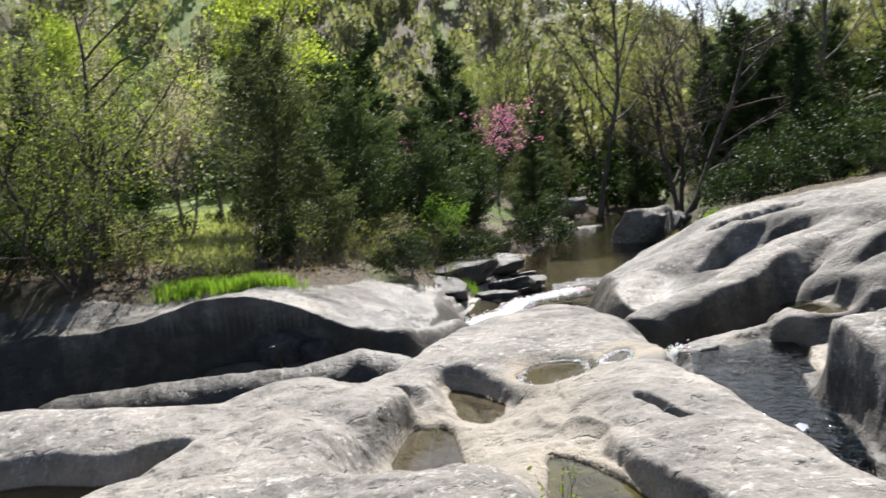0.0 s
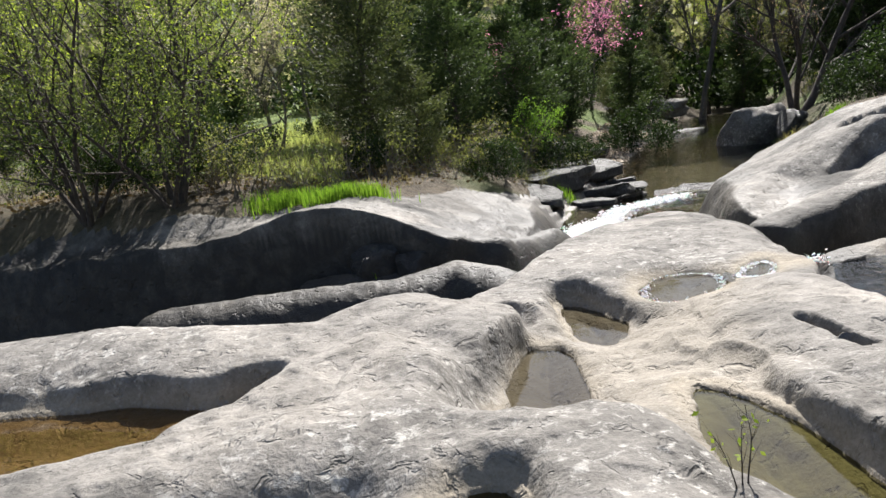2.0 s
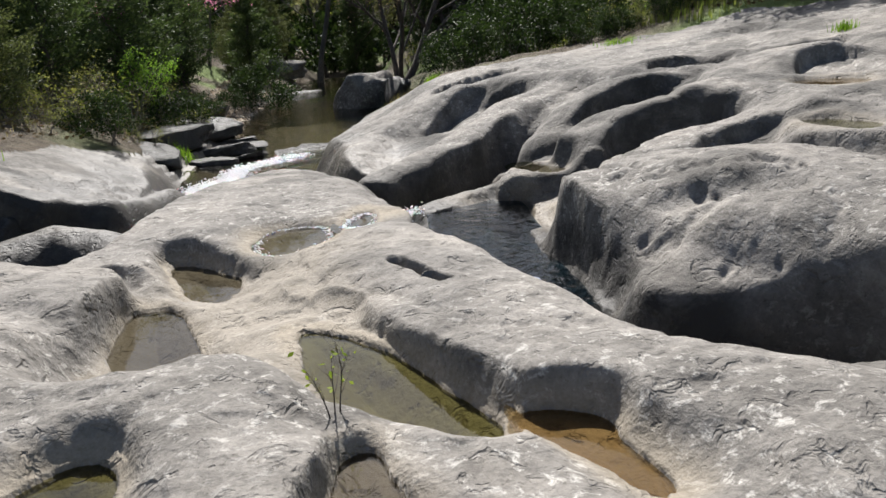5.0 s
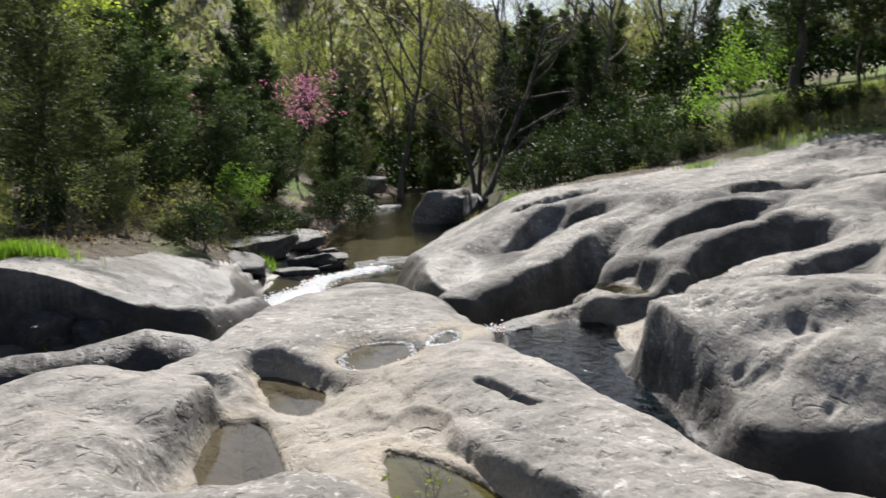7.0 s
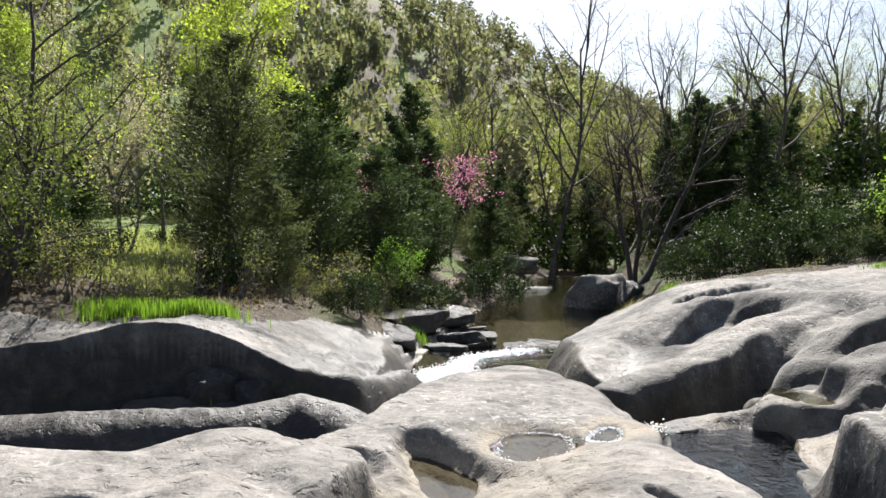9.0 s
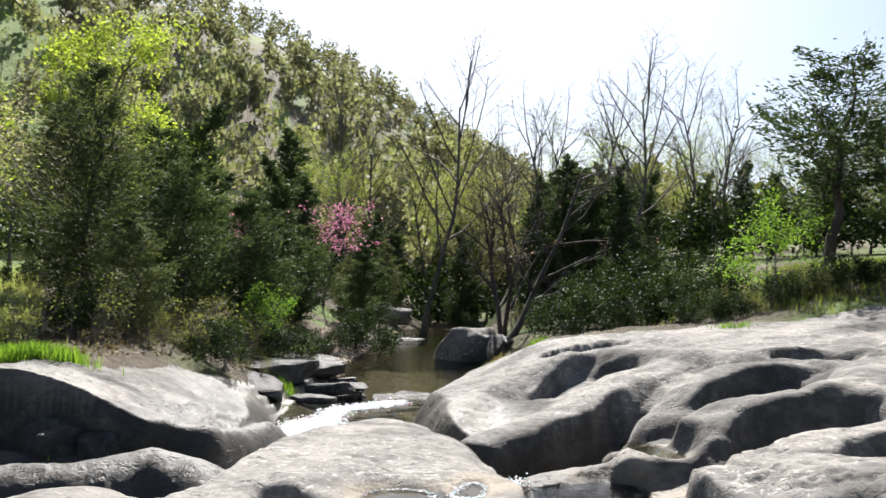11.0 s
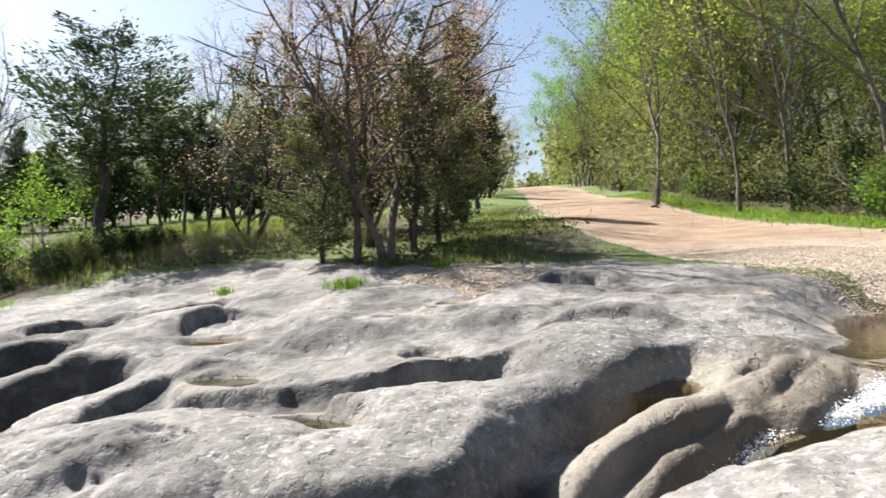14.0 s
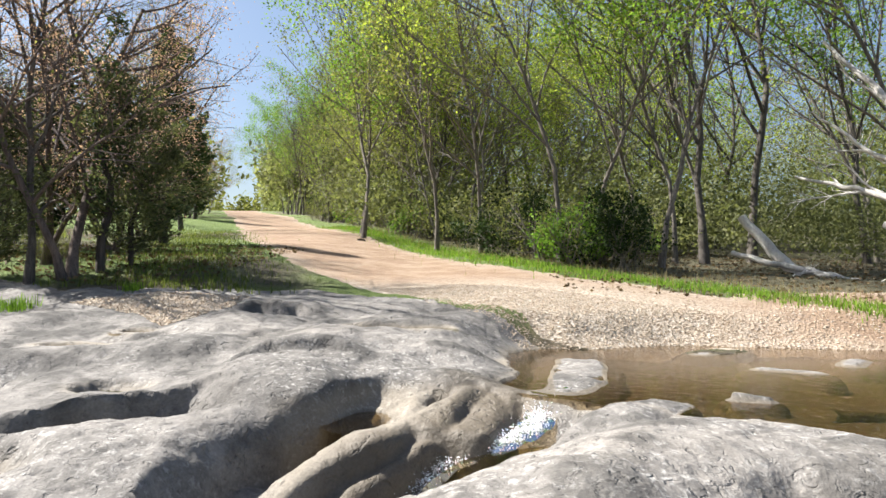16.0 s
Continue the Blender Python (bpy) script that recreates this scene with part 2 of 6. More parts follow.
form("ridge", [(-5.0, 4.7, 0.4), (-3.3, 4.8, 0.44), (-2.2, 4.6, 0.44), (-1.6, 4.65, 0.36), (-1.15, 5.0, 0.42), (-0.65, 4.75, 0.36)], 0.62, 2.2, 1.0)
form("ridge", [(0.55, 2.72, 0.3), (0.75, 2.42, 0.33), (0.9, 2.15, 0.35), (0.95, 1.2, 0.4)], 0.26, 2, 1.0)
form("ridge", [(1.15, 5.0, 0.28), (1.22, 4.3, 0.36), (1.3, 3.7, 0.38), (1.38, 3.0, 0.4), (1.55, 2.4, 0.42), (1.9, 1.8, 0.44), (2.6, 1.0, 0.48), (3.3, 0.3, 0.52)], 0.5, 2.6, 0.8)
form("ridge", [(2.1, 2.35, 0.22), (2.5, 2.2, 0.28), (3.2, 1.5, 0.4)], 0.4, 2, 1.0)
form("ridge", [(-0.25, 5.8, 0.16), (0.1, 6.1, 0.25), (0.4, 6.4, 0.24)], 0.45, 2.2, 1.0)
form("ridge", [(0.7, 7.3, 0.16), (1.2, 8.3, 0.1), (1.5, 9.2, 0.0)], 1.2, 2, 1.1)
form("ridge", [(1.2, 5.4, 0.22), (1.5, 6.6, 0.15), (1.5, 7.4, 0.08)], 0.4, 2, 1.0)
form("ridge", [(0.82, 4.2, 0.27), (1.0, 3.8, 0.33), (1.09, 3.4, 0.35), (1.16, 3.05, 0.36), (1.2, 2.85, 0.34)], 0.25, 3, 0.7)
# worn spillway that joins the three potholes
form("groove", [(0.2, 5.15, 0.04), (0.12, 4.75, 0.09), (0.14, 4.4, 0.1), (0.28, 4.1, 0.15), (0.48, 4.0, 0.165)], 0.34, 2, 0.7)
form("groove", [(0.3, 4.2, 0.15), (0.22, 3.8, 0.16), (0.2, 3.5, 0.22)], 0.3, 2, 0.8)
form("groove", [(0.55, 5.4, 0.16), (0.4, 5.0, 0.13), (0.2, 4.7, 0.1)], 0.25, 2, 0.8)
form("groove", [(-0.5, 5.4, 0.08), (-0.3, 5.15, 0.1), (-0.25, 4.98, 0.07)], 0.15, 2, 1.0)
form("groove", [(1.07, 4.3, 0.29), (1.12, 4.14, 0.27), (1.16, 4.02, 0.28)], 0.04, 2, 1.0)
form("groove", [(1.16, 3.95, 0.26), (1.2, 3.82, 0.26)], 0.045, 2, 1.0)
# right plateau
form("ridge", [(3.15, 5.45, 0.36), (3.45, 5.3, 0.47), (3.75, 5.1, 0.52), (4.1, 4.75, 0.55), (4.25, 4.2, 0.53), (4.5, 3.6, 0.47)], 1.15, 2, 1.15)
form("groove", [(3.1, 4.45, 0.24), (3.4, 4.3, 0.33), (3.7, 4.15, 0.4)], 0.3, 2, 1.5)
form("ridge", [(4.4, 3.2, 0.47), (5.0, 3.05, 0.6), (5.9, 2.85, 0.7), (6.6, 2.6, 0.76), (7.4, 2.4, 0.8), (8.0, 2.1, 0.8)], 0.85, 2, 0.9)
form("groove", [(5.3, 4.4, 0.36), (5.7, 3.85, 0.36), (5.95, 3.45, 0.4), (6.4, 2.95, 0.5)], 0.3, 2, 0.6)
form("groove", [(3.5, 6.3, 0.0), (4.2, 6.05, 0.06), (4.7, 5.6, 0.14), (4.95, 5.0, 0.22), (5.1, 4.4, 0.3)], 0.42, 2, 0.7)
form("ridge", [(3.95, 6.45, 0.1), (4.5, 6.5, 0.3), (5.2, 6.55, 0.42), (6.0, 6.5, 0.54), (6.6, 6.2, 0.62)], 0.5, 3, 0.8)
form("groove", [(3.6, 7.7, -0.2), (4.0, 7.2, -0.16), (4.4, 7.05, -0.08), (5.1, 7.3, 0.04)], 0.36, 2, 0.7)
form("ridge", [(3.9, 7.85, -0.02), (4.2, 7.85, 0.22), (4.7, 8.0, 0.36), (5.3, 7.95, 0.5), (5.9, 7.6, 0.58)], 0.42, 3, 0.8)
form("groove", [(3.9, 8.4, -0.2), (4.6, 8.65, -0.1), (5.3, 8.7, 0.0), (6.1, 8.8, 0.14)], 0.42, 2, 0.7)
form("ridge", [(4.6, 9.1, 0.16), (5.2, 9.4, 0.42), (6.0, 9.65, 0.6), (6.5, 9.65, 0.66), (7.0, 9.2, 0.66)], 0.5, 3, 0.8)
form("groove", [(4.7, 9.9, -0.1), (3.7, 9.2, -0.6), (3.1, 8.85, -0.95), (2.4, 8.85, -1.25)], 0.34, 3, 0.8)
form("ridge", [(2.5, 9.3, -0.2), (2.95, 9.4, -0.1), (3.45, 9.7, -0.02), (3.95, 10.05, 0.08), (4.6, 10.5, 0.22), (5.2, 10.9, 0.34), (6.2, 11.4, 0.5)], 0.42, 3, 0.75)
form("groove", [(5.0, 13.4, -0.3), (6.2, 13.8, -0.05)], 0.35, 2, 0.7)
form("ridge", [(6.3, 7.6, 0.72), (7.2, 8.3, 0.84), (8.1, 8.4, 0.94)], 0.8, 2.4, 1.0)
form("ridge", [(9.8, 3.9, 1.12), (11.0, 3.8, 1.28), (12.2, 3.2, 1.36), (12.2, 2.0, 1.28)], 0.9, 2.2, 1.0)
form("ridge", [(6.8, 2.6, 0.88), (8.0, 2.6, 1.0), (9.2, 2.3, 1.08), (9.0, 0.9, 0.98)], 0.7, 2, 1.1)
form("ridge", [(8.4, 6.3, 0.98), (9.6, 6.6, 1.1), (10.8, 6.2, 1.16)], 0.6, 2, 1.1)
form("ridge", [(7.4, 5.6, 0.86), (8.0, 4.9, 0.92), (8.6, 3.9, 1.0)], 0.6, 2, 1.1)
# faces that the current has cut below the crests: line of the crest, drop, reach in front, swell behind
form("scallop", [(2.4, 9.2), (2.95, 9.22), (3.5, 9.5), (4.1, 9.95), (4.7, 10.35), (5.2, 10.7)], 0.34, 1.28, 0.0)
form("scallop", [(3.8, 12.0), (4.4, 12.45), (5.0, 12.6), (5.7, 12.9)], 0.26, 1.92, 0.08)
form("scallop", [(4.6, 8.95), (5.2, 9.2), (6.0, 9.42), (6.6, 9.45), (7.1, 9.1)], 0.26, 1.28, 0.05)
form("scallop", [(6.8, 10.2), (7.4, 10.6), (8.0, 10.8), (8.8, 10.6)], 0.22, 1.76, 0.08)
form("scallop", [(4.2, 7.62), (4.7, 7.75), (5.3, 7.7), (6.0, 7.35)], 0.17, 0.96, 0.04)
form("scallop", [(4.3, 6.25), (4.9, 6.3), (5.5, 6.2), (6.1, 5.9)], 0.14, 0.80, 0.04)
form("scallop", [(5.0, 3.85), (5.5, 4.0), (5.9, 3.85), (6.1, 3.4), (6.35, 2.9), (6.8, 2.5)], 0.14, 0.80, 0.05)
form("scallop", [(6.9, 7.4), (7.6, 8.0), (8.3, 7.9), (8.6, 7.4)], 0.17, 0.96, 0.08)
form("scallop", [(10.0, 12.6), (10.7, 12.7), (11.3, 12.1)], 0.17, 1.28, 0.05)
form("scallop", [(8.6, 10.0), (9.6, 9.6), (10.4, 8.9)], 0.14, 1.12, 0.06)
form("scallop", [(10.7, 4.2), (11.1, 3.8), (11.2, 3.2), (10.8, 2.7)], 0.20, 0.96, 0.05)
form("scallop", [(8.9, 1.0), (9.05, 0.6), (9.1, 0.2), (9.15, -0.2)], 0.10, 0.64, 0.03)
form("scallop", [(7.5, 3.3), (8.0, 2.9), (8.2, 2.3), (8.1, 1.8)], 0.10, 0.80, 0.03)
# smooth bowl above the stream pool
form("groove", [(3.3, 8.0, -0.36), (3.4, 7.3, -0.38), (3.2, 6.5, -0.44)], 0.8, 1.6, 0.9)
form("ridge", [(2.6, 7.95, -0.33), (3.1, 7.95, -0.26), (3.6, 7.9, -0.18), (4.0, 7.8, 0.0)], 0.34, 2, 1.2)
# spur, wet lip and pale slabs by the little fall
form("ridge", [(4.9, 2.1, -0.15), (5.25, 2.05, 0.12), (5.45, 1.95, 0.28), (5.75, 1.75, 0.42), (6.0, 1.45, 0.52), (6.4, 1.2, 0.56), (6.8, 1.05, 0.6)], 0.28, 2, 0.9)
form("ridge", [(5.2, 1.75, -0.05), (5.6, 1.55, 0.2), (5.9, 1.25, 0.36), (6.3, 0.95, 0.48)], 0.24, 2, 1.0)
form("ridge", [(6.3, 0.75, 0.5), (6.8, 0.6, 0.58), (7.3, 0.55, 0.63)], 0.3, 2.4, 0.8)
form("ridge", [(6.6, 1.4, 0.58), (7.2, 1.3, 0.64), (7.9, 1.05, 0.69)], 0.2, 2, 1.0)
form("ridge", [(6.3, 1.08, 0.56), (6.8, 0.92, 0.64), (7.4, 0.7, 0.68)], 0.16, 2, 1.0)
form("ridge", [(2.9, 1.3, 0.45), (3.6, 0.6, 0.62), (4.3, 0.0, 0.72), (4.9, -0.55, 0.76), (5.2, -1.0, 0.77), (5.0, -1.5, 0.75)], 0.72, 2.4, 0.9)
# flat rocks that stand out of the ford
island([(7.3, -0.15, 0.675), (8.0, -0.35, 0.695), (9.0, -0.45, 0.7), (10.0, -0.6, 0.685)], 0.5, 2, 0.6)
island([(5.1, 0.12, 0.5), (5.6, -0.2, 0.66), (6.1, -0.55, 0.73), (6.55, -0.9, 0.7)], 0.3, 3, 0.7)
island([(6.85, -1.55, 0.675), (6.8, -1.8, 0.68)], 0.2, 2, 0.6)
island([(9.3, -2.8, 0.68), (9.0, -3.3, 0.68)], 0.35, 2, 0.6)
island([(11.0, -2.6, 0.675), (11.9, -3.2, 0.68)], 0.45, 2, 0.6)
island([(9.8, -4.1, 0.675), (10.6, -4.6, 0.68)], 0.4, 2, 0.6)

# standing water: outline, level, depth, width of the bank, look
basin([(-0.33, 2.83), (-0.43, 2.87), (-0.53, 2.84), (-0.62, 2.75), (-0.75, 2.62), (-0.88, 2.45), (-1.1, 2.1), (-1.0, 1.6), (-0.42, 1.6), (-0.34, 2.1), (-0.32, 2.5)], 0.3, 0.16, 0.34, "green")
basin([(-0.36, 4.81), (-0.28, 4.94), (-0.14, 4.92), (-0.09, 4.65), (-0.05, 4.37), (0.0, 4.1), (-0.02, 3.9), (-0.15, 3.65), (-0.4, 3.7), (-0.47, 4.01), (-0.43, 4.26), (-0.41, 4.62)], 0.045, 0.12, 0.3, "shallow")
basin([(0.4, 3.9), (0.53, 3.89), (0.66, 3.73), (0.79, 3.43), (0.86, 3.12), (0.92, 2.9), (0.94, 2.75), (0.93, 2.64), (0.87, 2.54), (0.75, 2.62), (0.64, 2.77), (0.55, 2.88), (0.46, 3.04), (0.4, 3.28)], 0.165, 0.16, 0.13, "green")
basin([(-0.09, 5.9), (0.11, 5.68), (0.33, 5.32), (0.25, 4.97), (0.12, 4.9), (-0.03, 5.06), (-0.05, 5.4)], 0.02, 0.1, 0.42, "shallow")
basin([(0.46, 5.67), (0.58, 5.98), (0.81, 6.04), (1.03, 5.91), (1.02, 5.6), (0.85, 5.4), (0.63, 5.29), (0.48, 5.35)], 0.13, 0.06, 0.4, "shallow")
basin([(1.09, 5.68), (1.24, 5.92), (1.38, 6.02), (1.43, 5.87), (1.35, 5.63), (1.19, 5.58)], 0.165, 0.05, 0.35, "shallow")
basin([(0.44, 2.58), (0.47, 2.5), (0.48, 2.33), (0.51, 2.17), (0.53, 1.98), (0.4, 1.8), (0.22, 1.98), (0.19, 2.13), (0.26, 2.34), (0.35, 2.5)], 0.275, 0.12, 0.16, "shallow")
basin([(1.01, 2.62), (1.12, 2.58), (1.25, 2.48), (1.24, 2.3), (1.24, 2.11), (1.22, 2.02), (1.14, 2.01), (1.09, 2.09), (1.05, 2.25), (1.01, 2.43)], 0.235, 0.06, 0.24, "brown")
basin([(-1.67, 4.24), (-1.88, 4.17), (-2.07, 4.09), (-2.25, 4.07), (-2.65, 4.18), (-3.38, 4.22), (-3.89, 4.17), (-3.4, 3.4), (-2.84, 3.48), (-2.3, 3.5), (-2.2, 3.66), (-1.92, 3.9)], 0.18, 0.1, 0.25, "brown")
basin([(2.5, 7.7), (2.83, 7.75), (3.1, 7.85), (3.4, 7.8), (3.45, 7.4), (3.1, 6.6), (2.85, 5.9), (2.75, 5.2), (2.5, 4.4), (2.2, 4.5), (2.15, 5.8), (2.25, 6.5), (2.35, 7.1)], -0.36, 0.25, 0.2, "stream")
basin([(3.65, 8.2), (4.0, 8.3), (4.2, 7.7), (3.8, 7.5)], -0.1, 0.1, 0.25, "shallow")
basin([(4.9, 4.5), (5.1, 4.1), (5.0, 3.55), (4.7, 3.4), (4.55, 3.75), (4.65, 4.2)], 0.37, 0.1, 0.16, "green")
basin([(5.45, 5.85), (5.85, 5.75), (5.9, 5.25), (5.6, 5.0), (5.3, 5.2)], 0.49, 0.16, 0.14, "green")
basin([(6.7, 4.2), (6.95, 4.0), (6.75, 3.6), (6.4, 3.6), (6.45, 3.95)], 0.61, 0.1, 0.14, "green")
basin([(6.45, 1.79), (7.0, 1.61), (6.77, 1.36), (6.14, 1.4), (5.97, 1.56), (6.15, 1.71)], 0.48, 0.06, 0.4, "brown")
basin([(6.6, 7.2), (7.2, 7.25), (7.6, 6.8), (7.1, 6.45), (6.55, 6.6)], 0.66, 0.05, 0.25, "brown")
basin([(8.2, 5.5), (8.7, 5.45), (8.6, 4.85), (8.15, 4.85)], 0.85, 0.05, 0.25, "brown")
basin([(9.0, 5.0), (9.6, 5.05), (9.6, 4.7), (9.1, 4.65)], 0.95, 0.04, 0.25, "brown")
basin([(5.2, 12.2), (5.5, 12.5), (5.7, 12.1), (5.3, 11.9)], -0.05, 0.1, 0.25, "green")
basin([(7.6, 10.5), (8.1, 10.55), (8.4, 10.2), (7.8, 10.0)], 0.52, 0.1, 0.25, "green")
basin([(9.9, 2.45), (10.35, 1.65), (10.45, 0.95), (9.95, 1.05), (9.6, 1.9)], 1.01, 0.05, 0.25, "green")
basin([(4.55, 0.85), (5.0, 0.72), (5.45, 0.45), (5.75, 0.12), (5.7, -0.12), (5.25, 0.2), (4.75, 0.5)], 0.45, 0.12, 0.2, "brown")
basin([(6.9, 0.05), (7.5, 0.45), (8.25, 0.2), (9.0, 0.25), (10.8, 0.2), (11.6, -0.3), (11.45, -0.85), (12.1, -1.8), (12.8, -2.7), (12.4, -6.0), (13.0, -11), (5.6, -11), (4.9, -5), (4.6, -2.6), (5.1, -2.0), (5.7, -1.7), (5.95, -1.3), (5.9, -1.0), (6.3, -0.7), (6.7, -0.4)], 0.66, 0.1, 2.0, "ford")


# ---- materials ----
def mat(name):
    m = bpy.data.materials.new(name)
    m.use_nodes = True
    nt = m.node_tree
    return m, nt, nt.nodes["Principled BSDF"]


def N(nt, kind, **inputs):
    n = nt.nodes.new("ShaderNode" + kind)
    for k, v in inputs.items():
        n.inputs[k.replace("_", " ")].default_value = v
    return n


def ramp(nt, fac, stops):
    r = nt.nodes.new("ShaderNodeValToRGB")
    while len(r.color_ramp.elements) < len(stops):
        r.color_ramp.elements.new(0.5)
    for e, (p, c) in zip(r.color_ramp.elements, stops):
        e.position, e.color = p, (*c, 1) if len(c) == 3 else c
    nt.links.new(fac, r.inputs["Fac"])
    return r.outputs["Color"]


def mix(nt, fac, a, b, mode='MIX'):
    n = nt.nodes.new("ShaderNodeMix")
    n.data_type, n.blend_type = 'RGBA', mode
    for s, v in ((n.inputs["Factor"], fac), (n.inputs[6], a), (n.inputs[7], b)):
        if isinstance(v, bpy.types.NodeSocket):
            nt.links.new(v, s)
        else:
            s.default_value = v if isinstance(v, float) else (*v, 1)
    return n.outputs[2]


def coords(nt, scale=(1, 1, 1)):
    g = nt.nodes.new("ShaderNodeNewGeometry")
    m = nt.nodes.new("ShaderNodeMapping")
    m.inputs["Scale"].default_value = scale
    nt.links.new(g.outputs["Position"], m.inputs["Vector"])
    return m.outputs["Vector"]


def noise_tex(nt, vec, scale, detail=4.0, rough=0.6, dist=0.0):
    n = N(nt, "TexNoise", Scale=scale, Detail=detail, Roughness=rough, Distortion=dist)
    nt.links.new(vec, n.inputs["Vector"])
    return n.outputs["Fac"]


def bump(nt, b, heights, strength=0.6):
    prev = None
    for h, dist in heights:
        n = N(nt, "Bump", Strength=strength, Distance=dist)
        nt.links.new(h, n.inputs["Height"])
        if prev:
            nt.links.new(prev, n.inputs["Normal"])
        prev = n.outputs["Normal"]
    nt.links.new(prev, b.inputs["Normal"])


def attribute(nt, name):
    a = nt.nodes.new("ShaderNodeAttribute")
    a.attribute_name = name
    return a.outputs["Fac"]


def math_node(nt, op, a, b=0.0):
    n = nt.nodes.new("ShaderNodeMath")
    n.operation = op
    for s, v in zip(n.inputs, (a, b)):
        if isinstance(v, bpy.types.NodeSocket):
            nt.links.new(v, s)
        else:
            s.default_value = v
    return n.outputs[0]


def rock_material():
    m, nt, b = mat("sandstone")
    v = coords(nt)
    big = noise_tex(nt, v, 0.7, 5, 0.6, 0.3)
    mid = noise_tex(nt, v, 5.0, 6, 0.65, 0.2)
    fine = noise_tex(nt, v, 45.0, 5, 0.7)
    c = ramp(nt, mid, [(0.27, (0.098, 0.09, 0.08)), (0.5, (0.178, 0.166, 0.15)), (0.73, (0.255, 0.239, 0.217))])
    dark = ramp(nt, big, [(0.34, (0.6, 0.595, 0.59)), (0.5, (0.95, 0.945, 0.94)), (0.66, (1.15, 1.13, 1.1))])
    c = mix(nt, 1.0, c, dark, 'MULTIPLY')
    lich = ramp(nt, noise_tex(nt, v, 14.0, 6, 0.75, 0.4), [(0.54, (0, 0, 0)), (0.62, (1, 1, 1))])
    lz = ramp(nt, noise_tex(nt, v, 0.45, 3), [(0.42, (0.04, 0.04, 0.04)), (0.58, (0.7, 0.7, 0.7))])
    c = mix(nt, mix(nt, 1.0, lich, lz, 'MULTIPLY'), c, (0.45, 0.435, 0.4))
    c = mix(nt, 1.0, c, ramp(nt, noise_tex(nt, v, 26.0, 5, 0.75, 0.3), [(0.32, (0.5, 0.48, 0.46)), (0.42, (1, 1, 1))]), 'MULTIPLY')
    c = mix(nt, 1.0, c, ramp(nt, fine, [(0.3, (0.76, 0.76, 0.76)), (0.7, (1.2, 1.2, 1.2))]), 'MULTIPLY')
    silt = attribute(nt, "silt")
    c = mix(nt, silt, c, ramp(nt, fine, [(0.3, (0.2, 0.168, 0.12)), (0.7, (0.3, 0.258, 0.195))]))
    # wet also carries the shade painted low in the gorge and on the ledge
    wet = attribute(nt, "wet")
    # near-black for dark crust and for shade painted into slots and troughs
    crust_shade = math_node(nt, 'MULTIPLY', attribute(nt, "crust_shade"), ramp(nt, noise_tex(nt, v, 2.6, 6, 0.7, 0.5), [(0.3, (0.35, 0.35, 0.35)), (0.55, (1, 1, 1))]))
    c = mix(nt, crust_shade, c, (0.026, 0.024, 0.021))
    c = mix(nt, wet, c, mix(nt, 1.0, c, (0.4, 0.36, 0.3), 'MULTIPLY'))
    nt.links.new(c, b.inputs["Base Color"])
    r = math_node(nt, 'SUBTRACT', 0.92, math_node(nt, 'MULTIPLY', wet, 0.34))
    nt.links.new(r, b.inputs["Roughness"])
    pits = ramp(nt, noise_tex(nt, v, 9.0, 3, 0.6, 0.6), [(0.28, (0, 0, 0)), (0.42, (1, 1, 1))])
    bump(nt, b, [(noise_tex(nt, v, 3.0, 5, 0.6), 0.055), (pits, 0.02), (mid, 0.024), (noise_tex(nt, v, 18.0, 5, 0.65), 0.009), (fine, 0.005)], 0.8)
    return m


def floor_material():
    """Leaf litter, soil and grass of the banks."""
    m, nt, b = mat("forest_floor")
    v = coords(nt)
    c = ramp(nt, noise_tex(nt, v, 3.0, 8, 0.8), [(0.3, (0.035, 0.028, 0.018)), (0.5, (0.11, 0.085, 0.055)), (0.7, (0.2, 0.16, 0.11))])
    g = ramp(nt, noise_tex(nt, v, 25.0, 4, 0.8), [(0.3, (0.05, 0.09, 0.015)), (0.7, (0.2, 0.27, 0.06))])
    c = mix(nt, attribute(nt, "grass"), c, g)
    nt.links.new(c, b.inputs["Base Color"])
    b.inputs["Roughness"].default_value = 0.95
    bump(nt, b, [(noise_tex(nt, v, 8.0, 6, 0.8), 0.12), (noise_tex(nt, v, 60.0, 4, 0.8), 0.03)], 1.0)
    return m


def road_material():
    m, nt, b = mat("road_dirt")
    v = coords(nt)
    c = ramp(nt, noise_tex(nt, v, 1.2, 8, 0.7), [(0.3, (0.165, 0.1, 0.06)), (0.5, (0.25, 0.168, 0.105)), (0.7, (0.32, 0.238, 0.165))])
    vo = N(nt, "TexVoronoi", Scale=22.0)
    nt.links.new(v, vo.inputs["Vector"])
    stones = ramp(nt, vo.outputs["Color"], [(0.2, (0.19, 0.145, 0.1)), (0.5, (0.36, 0.3, 0.225)), (0.85, (0.46, 0.41, 0.34))])
    c = mix(nt, attribute(nt, "gravel"), c, stones)
    nt.links.new(c, b.inputs["Base Color"])
    b.inputs["Roughness"].default_value = 0.95
    bump(nt, b, [(noise_tex(nt, v, 5.0, 8, 0.8), 0.05), (vo.outputs["Distance"], 0.03)], 0.8)
    return m


